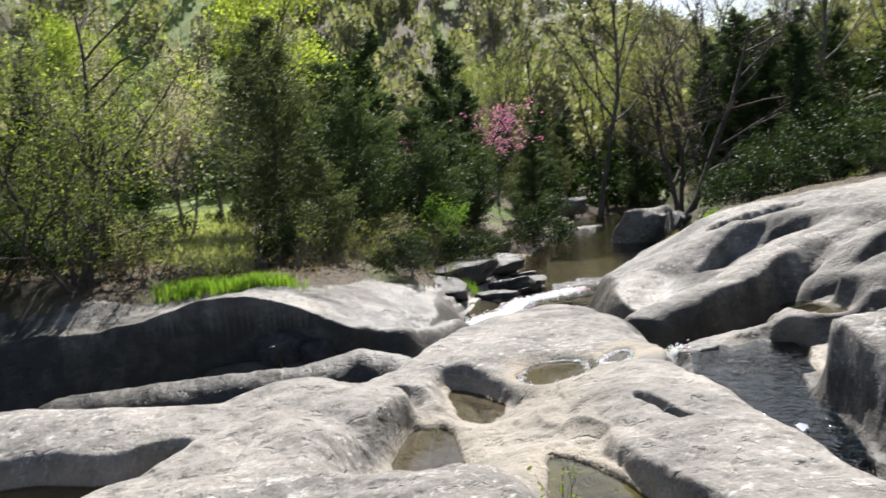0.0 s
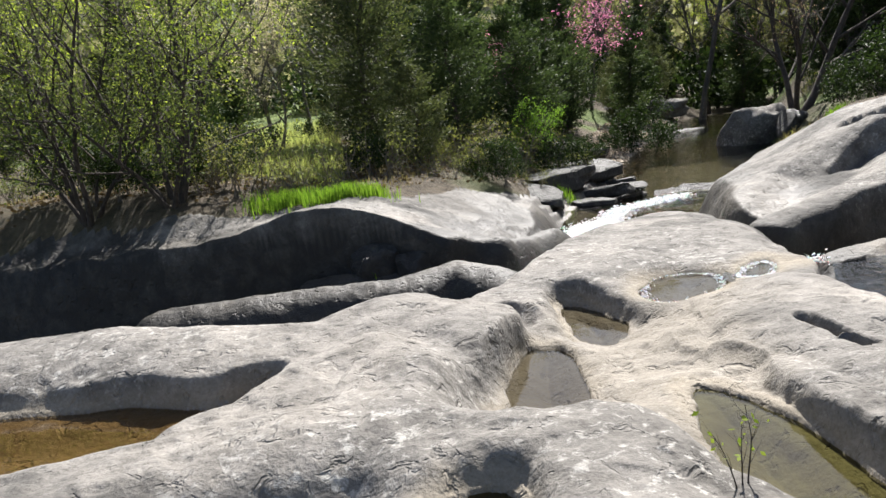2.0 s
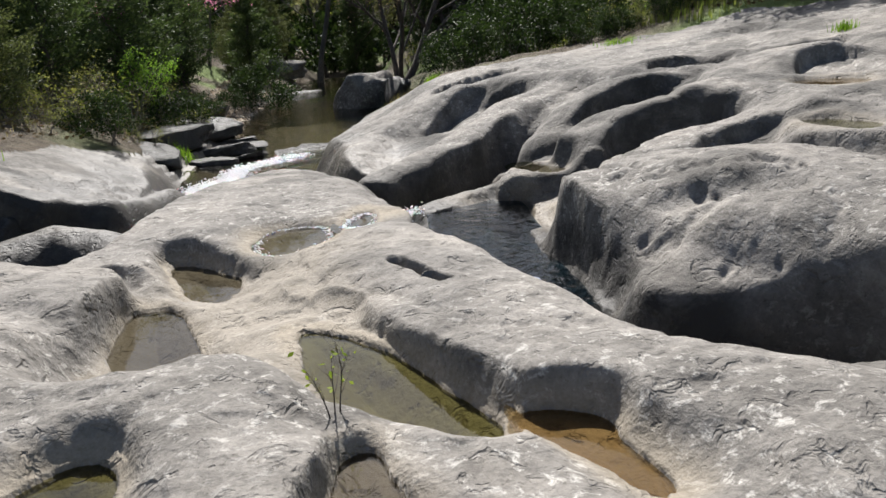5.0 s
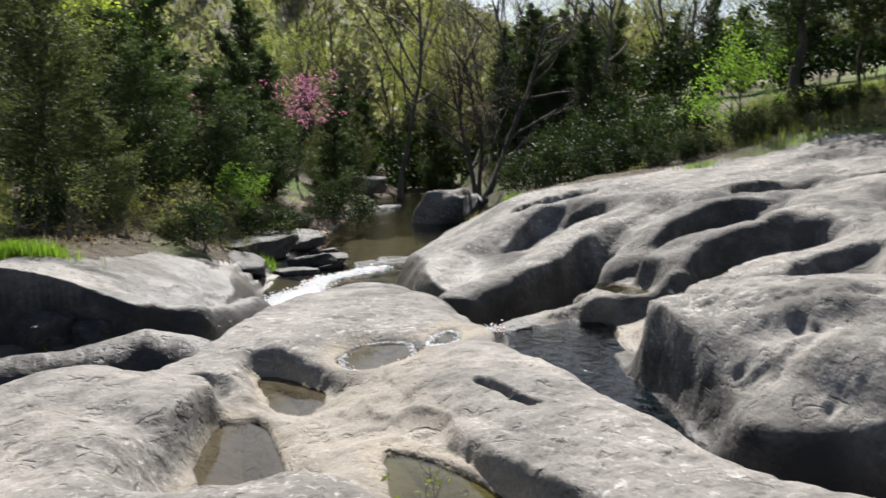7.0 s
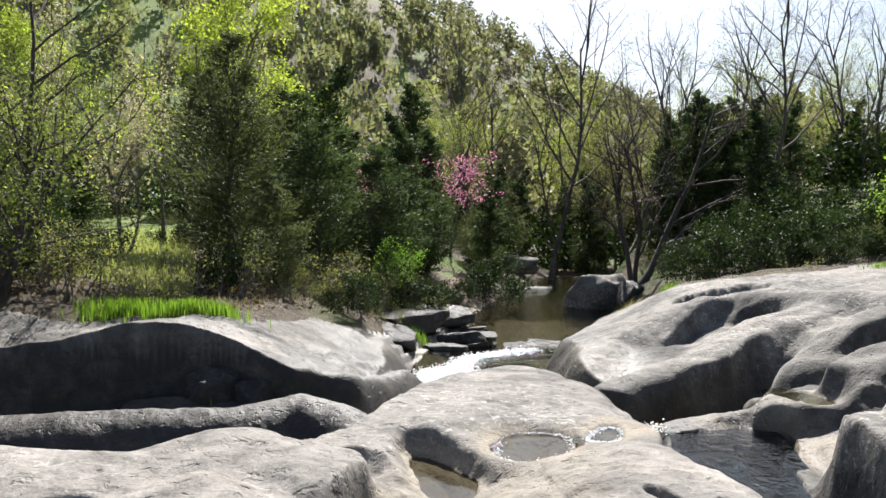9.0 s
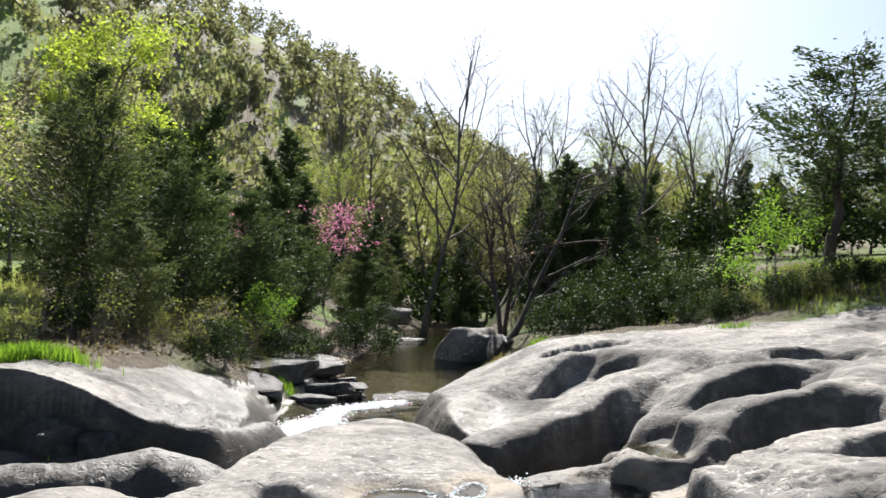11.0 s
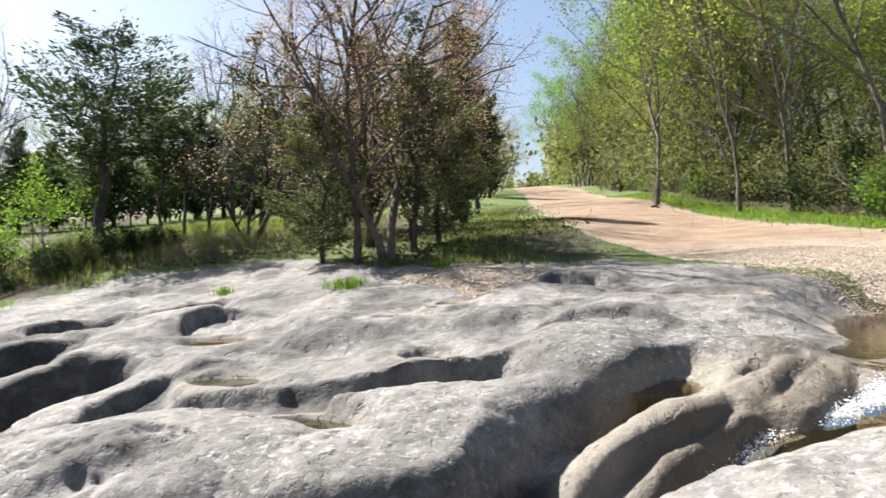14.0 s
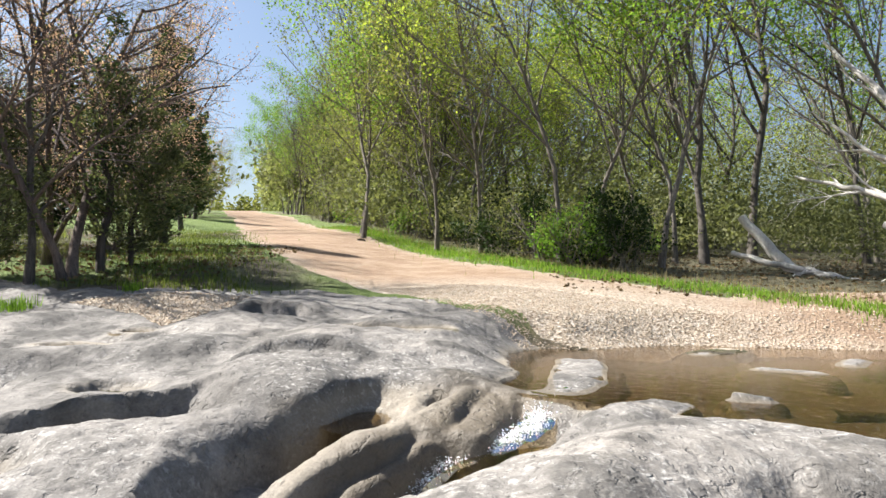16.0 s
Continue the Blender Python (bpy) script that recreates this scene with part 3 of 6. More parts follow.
def water_material(name, tint, rough_scale=14.0, amount=0.004):
    """Clear tinted water with a mirror-like skin."""
    m, nt, b = mat(name)
    v = coords(nt)
    nt.nodes.remove(b)
    body, skin = nt.nodes.new("ShaderNodeBsdfTransparent"), nt.nodes.new("ShaderNodeBsdfGlossy")
    body.inputs["Color"].default_value = (*tint, 1)
    skin.inputs["Roughness"].default_value = 0.03
    ripple = N(nt, "Bump", Strength=1.0, Distance=amount)
    nt.links.new(noise_tex(nt, v, rough_scale, 3, 0.6, 0.5), ripple.inputs["Height"])
    f = N(nt, "Fresnel", IOR=1.45)
    s = nt.nodes.new("ShaderNodeMixShader")
    for n in (f, skin):
        nt.links.new(ripple.outputs["Normal"], n.inputs["Normal"])
    nt.links.new(f.outputs[0], s.inputs[0])
    nt.links.new(body.outputs[0], s.inputs[1])
    nt.links.new(skin.outputs[0], s.inputs[2])
    nt.links.new(s.outputs[0], nt.nodes["Material Output"].inputs["Surface"])
    return m


def bark_material(name, lo, hi):
    m, nt, b = mat(name)
    v = coords(nt, (1, 1, 0.2))
    n = noise_tex(nt, v, 22.0, 6, 0.7, 0.6)
    big = noise_tex(nt, coords(nt), 1.3, 3)
    c = ramp(nt, n, [(0.32, lo), (0.68, hi)])
    c = mix(nt, 1.0, c, ramp(nt, big, [(0.35, (0.65, 0.65, 0.66)), (0.7, (1.15, 1.12, 1.08))]), 'MULTIPLY')
    nt.links.new(c, b.inputs["Base Color"])
    b.inputs["Roughness"].default_value = 0.95
    bump(nt, b, [(n, 0.02)], 0.8)
    return m


def leaf_material(name, lo, hi, trans=0.45):
    m, nt, b = mat(name)
    g = nt.nodes.new("ShaderNodeNewGeometry")
    o = nt.nodes.new("ShaderNodeObjectInfo")
    c = ramp(nt, g.outputs["Random Per Island"], [(0.0, lo), (1.0, hi)])
    c = mix(nt, 1.0, c, ramp(nt, o.outputs["Random"], [(0.0, (0.8, 0.84, 0.8)), (1.0, (1.2, 1.16, 1.15))]), 'MULTIPLY')
    nt.links.new(c, b.inputs["Base Color"])
    b.inputs["Roughness"].default_value = 0.6
    b.inputs["Specular IOR Level"].default_value = 0.1
    t = nt.nodes.new("ShaderNodeBsdfTranslucent")
    nt.links.new(mix(nt, 1.0, c, (1.25, 1.3, 0.8), 'MULTIPLY'), t.inputs["Color"])
    s = nt.nodes.new("ShaderNodeMixShader")
    s.inputs[0].default_value = trans
    nt.links.new(b.outputs[0], s.inputs[1])
    nt.links.new(t.outputs[0], s.inputs[2])
    nt.links.new(s.outputs[0], nt.nodes["Material Output"].inputs["Surface"])
    return m


ROCK, FLOOR, ROAD = rock_material(), floor_material(), road_material()
WATER = {
    "green": water_material("pool_water_green", (0.56, 0.56, 0.36), 9.0, 0.0012),
    "shallow": water_material("pool_water", (0.58, 0.56, 0.49), 9.0, 0.001),
    "brown": water_material("pool_water_brown", (0.78, 0.66, 0.45), 9.0, 0.001),
    "stream": water_material("stream_water", (0.2, 0.28, 0.33), 9.0, 0.02),
    "ford": water_material("ford_water", (0.74, 0.61, 0.41), 8.0, 0.005),
    "creek": water_material("creek_water", (0.5, 0.47, 0.36), 5.0, 0.02),
}
BARK = bark_material("bark_grey", (0.07, 0.06, 0.05), (0.26, 0.23, 0.195))
BARK_MID = bark_material("bark_brown_grey", (0.045, 0.038, 0.032), (0.16, 0.14, 0.12))
BARK_DARK = bark_material("bark_dark", (0.03, 0.024, 0.02), (0.11, 0.09, 0.075))
BARK_RED = bark_material("bark_reddish", (0.07, 0.05, 0.042), (0.2, 0.155, 0.13))
BARK_PALE = bark_material("bark_bleached", (0.46, 0.43, 0.39), (0.74, 0.71, 0.66))
LEAF = {
    "cedar": leaf_material("cedar_foliage", (0.03, 0.05, 0.022), (0.085, 0.115, 0.05), 0.3),
    "pine": leaf_material("pine_foliage", (0.052, 0.066, 0.033), (0.13, 0.142, 0.07), 0.34),
    "spring": leaf_material("spring_leaf", (0.16, 0.22, 0.035), (0.36, 0.42, 0.08)),
    "green": leaf_material("green_leaf", (0.1, 0.19, 0.03), (0.23, 0.36, 0.06)),
    "olive": leaf_material("olive_leaf", (0.11, 0.125, 0.04), (0.24, 0.24, 0.085)),
    "pink": leaf_material("redbud_blossom", (0.32, 0.09, 0.26), (0.5, 0.21, 0.43)),
    "rust": leaf_material("rusty_bud", (0.24, 0.145, 0.125), (0.44, 0.3, 0.265)),
    "hill": leaf_material("hillside_leaf", (0.13, 0.15, 0.07), (0.27, 0.28, 0.135)),
    "hill_bud": leaf_material("hillside_bud", (0.13, 0.125, 0.09), (0.26, 0.25, 0.18)),
    "white": leaf_material("pale_blossom", (0.24, 0.215, 0.18), (0.46, 0.42, 0.37)),
    "bush": leaf_material("bush_leaf", (0.06, 0.085, 0.03), (0.16, 0.19, 0.06), 0.4),
    "deep": leaf_material("deep_wood_leaf", (0.085, 0.095, 0.045), (0.19, 0.2, 0.09), 0.4),
    # shrub green darkened to hold the shadow of the trees above
    "shrub": leaf_material("shaded_shrub_leaf", (0.015, 0.026, 0.01), (0.04, 0.064, 0.02), 0.28),
    "grass": leaf_material("grass_blade", (0.08, 0.16, 0.02), (0.22, 0.34, 0.05)),
    "meadow": leaf_material("meadow_blade", (0.07, 0.1, 0.025), (0.2, 0.23, 0.07)),
    "pale": leaf_material("pale_blade", (0.2, 0.24, 0.08), (0.42, 0.44, 0.2)),
    "dry": leaf_material("dry_blade", (0.2, 0.16, 0.09), (0.36, 0.3, 0.18)),
}


# ---- mesh helpers ----
def mesh_from(name, verts, faces, material, smooth=True):
    me = bpy.data.meshes.new(name)
    verts = np.asarray(verts, np.float32).reshape(-1, 3)
    faces = np.asarray(faces, np.int32)
    k = faces.shape[1]
    me.vertices.add(len(verts))
    me.vertices.foreach_set("co", verts.ravel())
    me.loops.add(faces.size)
    me.loops.foreach_set("vertex_index", faces.ravel())
    me.polygons.add(len(faces))
    me.polygons.foreach_set("loop_start", np.arange(0, faces.size, k, dtype=np.int32))
    me.update(calc_edges=True)
    me.polygons.foreach_set("use_smooth", np.full(len(faces), smooth))
    me.materials.append(material)
    return me


def part(name, data, parent, label=""):
    ob = new(name, data)
    ob.parent = parent
    return tagged(ob, label)


# ---- the ground: one sheet, finer near the shelf, cut into its kinds of surface ----
NA = 1300
RR = np.concatenate([[0.05], np.geomspace(0.7, 2.0, 60), np.geomspace(2.0, 14.0, 470)[1:], np.geomspace(14.0, 45.0, 130)[1:], 45 * np.exp(np.linspace(0, 1, 46)[1:] * math.log(1600 / 45))])
_a = np.linspace(0, 1, NA + 1)[:-1]
# most spokes lie in the half turn towards the creek and the road
AZ = np.interp(_a, [0, 0.86, 1], [-52, 124, 308])
AA, RG = np.meshgrid(np.radians(AZ), RR, indexing="ij")
GX, GY = RG * np.sin(AA), 0.4 + RG * np.cos(AA)
GH, WET, LEV = land(GX, GY)
NR = len(RR)

ROAD_POLY = [(230, 85), (46, 16.2), (24, 8.2), (17, 4.9), (14.2, 2.9), (13.0, 1.3), (11.6, -0.6), (11.2, -2.0), (12.2, -4.2), (12.5, -9), (11.5, -16), (20, -16), (16.5, -6.5), (15.2, -4.2), (17.5, -1.5), (21.5, 1.2), (28, 4.2), (41, 9.6), (230, 76)]
ROCK_POLY = [(-16, -14), (-16, 8), (-9, 12.6), (-4.5, 12.5), (-2.6, 13.2), (-1.9, 15), (0.1, 19), (0.9, 23), (2.2, 26), (5.5, 27), (6.3, 20), (6.6, 16.5), (9.3, 15.2), (12.5, 14.2), (13.5, 10.5), (12.2, 7.5), (12.6, 5.5), (13.6, 3.4), (12.8, 1.6), (11.4, -0.4), (11.0, -2.2), (12, -5), (12, -16)]
GRAVEL = [(9.7, 4.6), (10.6, 5.5), (11.4, 6.9), (12.3, 5.9), (12.3, 4.5), (10.8, 4.1)]
_jx, _jy = GX + 0.7 * fbm(GX, GY, 0.9, 3, 6), GY + 0.7 * fbm(GX, GY, 0.9, 3, 7)
sd_road, sd_rock, sd_grav = poly_sd(_jx, _jy, ROAD_POLY), poly_sd(_jx, _jy, ROCK_POLY), poly_sd(_jx, _jy, GRAVEL)
kind = np.where(sd_rock < 0, 0, 1)
kind = np.where((sd_road < 0) | (sd_grav < 0), 2, kind)
# relief: pitted rock, lumpy soil, rutted road
GH = GH + np.where(kind == 0, (0.05 * fbm(GX, GY, 0.35, 4, 3) + 0.07 * fbm(GX, GY, 1.0, 3, 6) + 0.016 * fbm(GX, GY, 0.11, 3, 2) + 0.1 * sm(2.6, 4, GX) * fbm(0.7 * GX + 0.25 * GY, 1.7 * GY - 0.3 * GX, 0.9, 4, 5)) * np.clip(WET / 0.25, 0.1, 1), np.where(kind == 1, 0.16 * fbm(GX, GY, 0.8, 4, 5), 0.03 * fbm(GX, GY, 0.6, 3, 1))) * np.clip(1 - RG / 200, 0, 1)
GH = np.where((kind == 0) & (GX < 0.3) & (GY > 10.8), GH + (0.14 * fbm(GX, GY, 1.3, 3, 1) + 0.05 * fbm(GX, GY, 0.45, 3, 4)) * sm(10.8, 11.4, GY), GH)
# broken ledges step down to the creek
_q = (GH + 0.35 * fbm(GX, GY, 1.4, 3, 3)) / 0.2
_step = 0.2 * (np.floor(_q) + sm(0.7, 1.0, _q - np.floor(_q))) - 0.35 * fbm(GX, GY, 1.4, 3, 3) * 0.6
GH = np.where((kind == 0) & (GX < 3.4) & (GH > CREEK_Z - 0.1), GH + (np.maximum(_step, CREEK_Z - 0.1) - GH) * sm(16.0, 18.0, GY), GH)
# pits and cavities of the weathered faces
_pit = sm(0.1, 0.3, fbm(GX, GY, 0.2, 3, 2)) * sm(0.6, 0.0, poly_sd(GX, GY, [(2.3, 4.0), (2.6, 5.5), (3.2, 5.5), (4.0, 4.3), (3.7, 3.2)]))
_pit = np.maximum(_pit, 0.8 * sm(0.08, 0.3, fbm(GX, GY, 0.4, 3, 4)) * (GX < 0.4) * (GY > 10.4) * (GY < 13.5))
GH = GH - np.where(kind == 0, 0.045 * _pit + 0.012 * sm(0.12, 0.3, fbm(GX, GY, 0.13, 2, 5)) * (WET > 0.05), 0)
GH = np.where((kind == 0) & (RG > 8), GH + 0.10 * fbm(GX, GY, 1.1, 4, 2) * sm(9, 16, GY), GH)


def blurred(A, na, nr):
    """Mean over a patch of the ring grid."""
    P = np.concatenate([A[-na:], A, A[:na]], 0)
    C = np.concatenate([np.zeros((1, NR)), np.cumsum(P, 0)], 0)
    A = (C[2 * na + 1:] - C[:-2 * na - 1]) / (2 * na + 1)
    P = np.concatenate([np.repeat(A[:, :1], nr, 1), A, np.repeat(A[:, -1:], nr, 1)], 1)
    C = np.concatenate([np.zeros((NA, 1)), np.cumsum(P, 1)], 1)
    return (C[:, 2 * nr + 1:] - C[:, :-2 * nr - 1]) / (2 * nr + 1)


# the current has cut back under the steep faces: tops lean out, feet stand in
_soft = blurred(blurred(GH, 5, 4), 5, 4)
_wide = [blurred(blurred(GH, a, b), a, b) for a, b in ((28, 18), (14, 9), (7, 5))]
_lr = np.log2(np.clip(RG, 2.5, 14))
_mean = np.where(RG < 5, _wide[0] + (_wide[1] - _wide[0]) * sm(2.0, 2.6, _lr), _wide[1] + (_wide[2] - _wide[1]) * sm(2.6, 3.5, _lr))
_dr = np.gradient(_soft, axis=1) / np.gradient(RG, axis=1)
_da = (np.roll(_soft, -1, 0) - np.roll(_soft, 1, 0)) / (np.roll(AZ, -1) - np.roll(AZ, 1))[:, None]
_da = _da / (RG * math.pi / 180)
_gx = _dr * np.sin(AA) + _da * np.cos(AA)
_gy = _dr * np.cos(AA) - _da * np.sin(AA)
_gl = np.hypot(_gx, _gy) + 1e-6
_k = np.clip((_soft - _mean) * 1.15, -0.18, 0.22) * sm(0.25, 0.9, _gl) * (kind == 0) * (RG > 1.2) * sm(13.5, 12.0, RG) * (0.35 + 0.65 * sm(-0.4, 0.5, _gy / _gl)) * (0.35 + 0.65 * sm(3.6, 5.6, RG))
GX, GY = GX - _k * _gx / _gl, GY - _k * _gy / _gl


def ground_part(name, k, material, attributes):
    i, j = np.meshgrid(np.arange(NA), np.arange(NR - 1), indexing="ij")
    f = np.stack([i * NR + j, ((i + 1) % NA) * NR + j, ((i + 1) % NA) * NR + j + 1, i * NR + j + 1], -1).reshape(-1, 4)
    f = f[kind[:, :-1].ravel() == k]
    used = np.unique(f)
    remap = np.zeros(NA * NR, np.int32)
    remap[used] = np.arange(len(used))
    co = np.stack([GX.ravel()[used], GY.ravel()[used], GH.ravel()[used]], 1)
    me = mesh_from(name, co, remap[f][:, ::-1], material)
    for an, arr in attributes.items():
        at = me.attributes.new(an, 'FLOAT', 'POINT')
        at.data.foreach_set("value", np.ascontiguousarray(arr.ravel()[used], np.float32))
    return tagged(new(name, me), kind="structure")


_n1 = fbm(GX, GY, 0.5, 3, 4)
silt = np.clip(sm(0.2, 0.0, WET + 0.25 * _n1) * 0.7 * (WET > 0.003) + 0.95 * (WET <= 0.003), 0, 1) * sm(0.16, 0.03, GH - LEV) * (1 - 0.45 * sm(3.0, 4.5, GX) * (GX < 8)) * (1 - 0.9 * sm(1.9, 2.2, GX) * (GX < 3.4) * (GY > 4))
# occlusion of the gorge put into a damp tone that deepens downwards
damp_shade = sm(0.3, 0.6, fbm(GX, GY, 1.2, 3, 2) + 0.5 + 0.45 * sm(-0.1, -0.9, GH)) * sm(-0.02, -0.45, GH)
# patchy tone for the ledge's damp rock and its shaded face
damp_shade = np.maximum(damp_shade, 0.75 * sm(0.42, 0.62, fbm(GX, GY, 0.8, 4, 7) + 0.55) * (GX < 0.2) * (GY > 10.8) * (GY < 12.2))
wet_and_shade = np.clip(np.where(WET <= 0.003, 0.7, 0.3 * sm(0.05, 0.0, WET)) + 0.9 * damp_shade + sm(CREEK_Z + 0.3, CREEK_Z + 0.08, GH + 0.3 * _n1) * (GY > 9), 0, 1)
wet_and_shade = np.maximum(wet_and_shade, 0.85 * sm(0.25, -0.1, poly_sd(GX, GY, [(7.5, 0.9), (7.6, 0.3), (7.0, -0.1), (6.3, 0.2), (5.9, 0.8), (5.5, 1.2), (5.1, 1.4), (5.6, 1.5), (6.2, 1.0), (6.8, 0.85)]) + 0.4 * _n1))
grassy = np.clip(sm(-0.1, 0.15, fbm(GX, GY, 5.0, 4, 6) + 0.25 * sm(9, 13, GX) * sm(-8, 2, GX - GY) - 0.06), 0, 1)
_az = np.degrees(np.arctan2(GX, GY))
grassy = np.maximum(grassy, sm(-25, -22, _az) * sm(-14, -16, _az) * sm(15, 18, GY))
grassy = grassy * (1 - 0.9 * (GX < 0) * sm(16.5, 15, GY))
grassy = grassy * (1 - 0.85 * (GX > 16) * sm(-0.8, -2.2, GY - np.interp(GX, [14, 17.5, 21.5, 28, 41, 110], [-7, -3.5, -0.5, 2.2, 7.6, 34])))
silt = np.maximum(silt, 0.55 * sm(0.3, -0.1, poly_sd(GX, GY, [(4.7, 2.0), (5.4, 1.9), (6.6, 1.9), (7.6, 1.7), (8.2, 1.1), (7.8, 0.4), (7.0, -0.1), (6.2, 0.3), (5.6, 1.0), (4.9, 1.5)]) + 0.5 * _n1) * sm(0.75, 0.62, GH))
silt = np.maximum(silt, 0.75 * sm(0.3, -0.2, poly_sd(GX, GY, [(2.9, 7.9), (3.6, 7.6), (3.8, 7.0), (3.4, 6.3), (3.0, 6.9)]) + 0.5 * _n1) * sm(0.15, 0.0, GH))
silt = np.maximum(silt, 0.35 * (GY > 13) * (GX > 0.3) * sm(CREEK_Z + 0.25, CREEK_Z, GH))
silt = np.maximum(silt, 0.4 * sm(0.3, -0.3, poly_sd(GX, GY, [(-0.4, 3.4), (0.5, 3.1), (1.1, 3.6), (1.3, 4.8), (0.9, 5.4), (0.0, 5.5), (-0.3, 4.6)]) + 0.7 * _n1) * sm(0.34, 0.2, GH))
# slot and gorge shade put in as near-black; on the ledge, crust with painted shade
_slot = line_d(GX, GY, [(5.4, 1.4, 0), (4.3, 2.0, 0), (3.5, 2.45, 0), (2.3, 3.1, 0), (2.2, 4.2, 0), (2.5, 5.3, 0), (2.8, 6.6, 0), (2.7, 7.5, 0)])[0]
crust_shade = 1.0 * sm(0.95, 0.5, _slot + 0.4 * _n1) * sm(0.14, -0.06, GH + 0.25 * _n1)
# ledge: black crust in patches, darker lower down to carry the face's shade
crust_shade = np.maximum(crust_shade, 0.92 * (GY > 10.3) * (GY < 12.6) * (GX < 0.8) * sm(-0.1, 0.1, fbm(GX, GY, 0.9, 4, 7) + 0.35 * sm(0.1, -0.35, GH) - 0.05))
# gorge walls: shade painted in by height
crust_shade = np.maximum(crust_shade, 0.88 * sm(-0.3, -0.55, GH + 0.4 * _n1) * (GY > 8) * (GY < 15.5) * (GX < 1.5))
crust_shade = np.maximum(crust_shade, 0.55 * (GY > 12.4) * (GX < 3.2) * sm(-0.1, 0.15, fbm(GX, GY, 0.8, 4, 3) + 0.08))
# old dark crust in patches; shade painted into the plateau's troughs and below crests
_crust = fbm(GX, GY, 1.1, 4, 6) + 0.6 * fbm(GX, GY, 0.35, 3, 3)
crust_shade = np.maximum(crust_shade, 0.62 * sm(0.08, 0.24, _crust))
crust_shade = np.maximum(crust_shade, 0.6 * sm(-0.12, 0.1, _crust) * (GX < 1.0) * sm(11.5, 12.5, GY))
_trough_shade = np.full(GX.shape, 9.0)
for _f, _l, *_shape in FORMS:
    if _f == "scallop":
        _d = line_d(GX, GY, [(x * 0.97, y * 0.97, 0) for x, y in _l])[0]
        _trough_shade = np.minimum(_trough_shade, _d / _shape[1])
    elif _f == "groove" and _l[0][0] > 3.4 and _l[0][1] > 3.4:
        _trough_shade = np.minimum(_trough_shade, line_d(GX, GY, [(x, y, 0) for x, y, z in _l])[0] / (1.8 * _shape[0]))
crust_shade = np.maximum(crust_shade, 0.85 * sm(0.42, 0.12, _trough_shade + 0.35 * _n1) * sm(-0.3, -0.02, _crust))
crust_shade = crust_shade * (1 - np.clip(silt * 1.3, 0, 1))
bedrock = ground_part("bedrock", 0, ROCK, {"silt": silt, "wet": wet_and_shade, "crust_shade": crust_shade})
tagged(bedrock, "water-worn grey sandstone bedrock with rounded potholes and ridges", "rock")
soil = ground_part("ground", 1, FLOOR, {"grass": grassy})
tagged(soil, "wooded creek bank with brown leaf litter and patches of grass", "ground")
dirt = ground_part("road", 2, ROAD, {"gravel": np.clip(sm(6, 2, np.hypot(GX - 12, GY + 0.5)) + (sd_grav < 0) + 0.4 * sm(-0.8, 0, sd_road), 0, 1)})
tagged(dirt, "tan dirt road with pale gravel beside the rock", "road")


def ground_z(x, y):
    a = math.degrees(math.atan2(x, y - 0.4))
    a = a if a >= -52 else a + 360
    i = int(round(np.interp(a, [-52, 124, 308], [0, 0.86 * NA, NA]))) % NA
    return float(np.interp(math.hypot(x, y - 0.4), RR, GH[i]))


# ---- water ----
def water_sheet(name, outline, z, key, label, grow=0.12):
    c = np.mean(outline, axis=0)
    P = []
    for x, y in chaikin(outline, 2):
        d = np.array([x - c[0], y - c[1]])
        P.append((x + d[0] / np.linalg.norm(d) * grow, y + d[1] / np.linalg.norm(d) * grow))
    bm = bmesh.new()
    vs = [bm.verts.new((x, y, z)) for x, y in P]
    f = bm.faces.new(vs)
    f.normal_update()
    if f.normal.z < 0:
        f.normal_flip()
    me = bpy.data.meshes.new(name)
    bm.to_mesh(me)
    bm.free()
    me.materials.append(WATER[key])
    return tagged(new(name, me), label, "water", kind="structure")


WATER_LABEL = {"green": "still greenish water in a rock pothole", "shallow": "shallow clear water standing in a rock pothole",
               "brown": "shallow tan water over a sandy rock hollow", "stream": "dark blue stream water with bright ripples between rocks",
               "ford": "shallow brown water pooled across the road ford"}
for P, z, depth, soft, key in BASINS:
    water_sheet("water", P, z, key, WATER_LABEL[key])
water_sheet("creek_water", [(-12, 8.2), (-6, 7.6), (-0.8, 7.0), (2.5, 8.3), (3.2, 11), (4.0, 15), (5.0, 20), (7.5, 25), (10.5, 35), (13, 44), (9.5, 46), (6.5, 43), (2.4, 27), (0.5, 21), (-0.6, 16), (-1.2, 12.5), (-9, 12.5)], CREEK_Z, "creek", "brown creek water running over stones", 0.0)


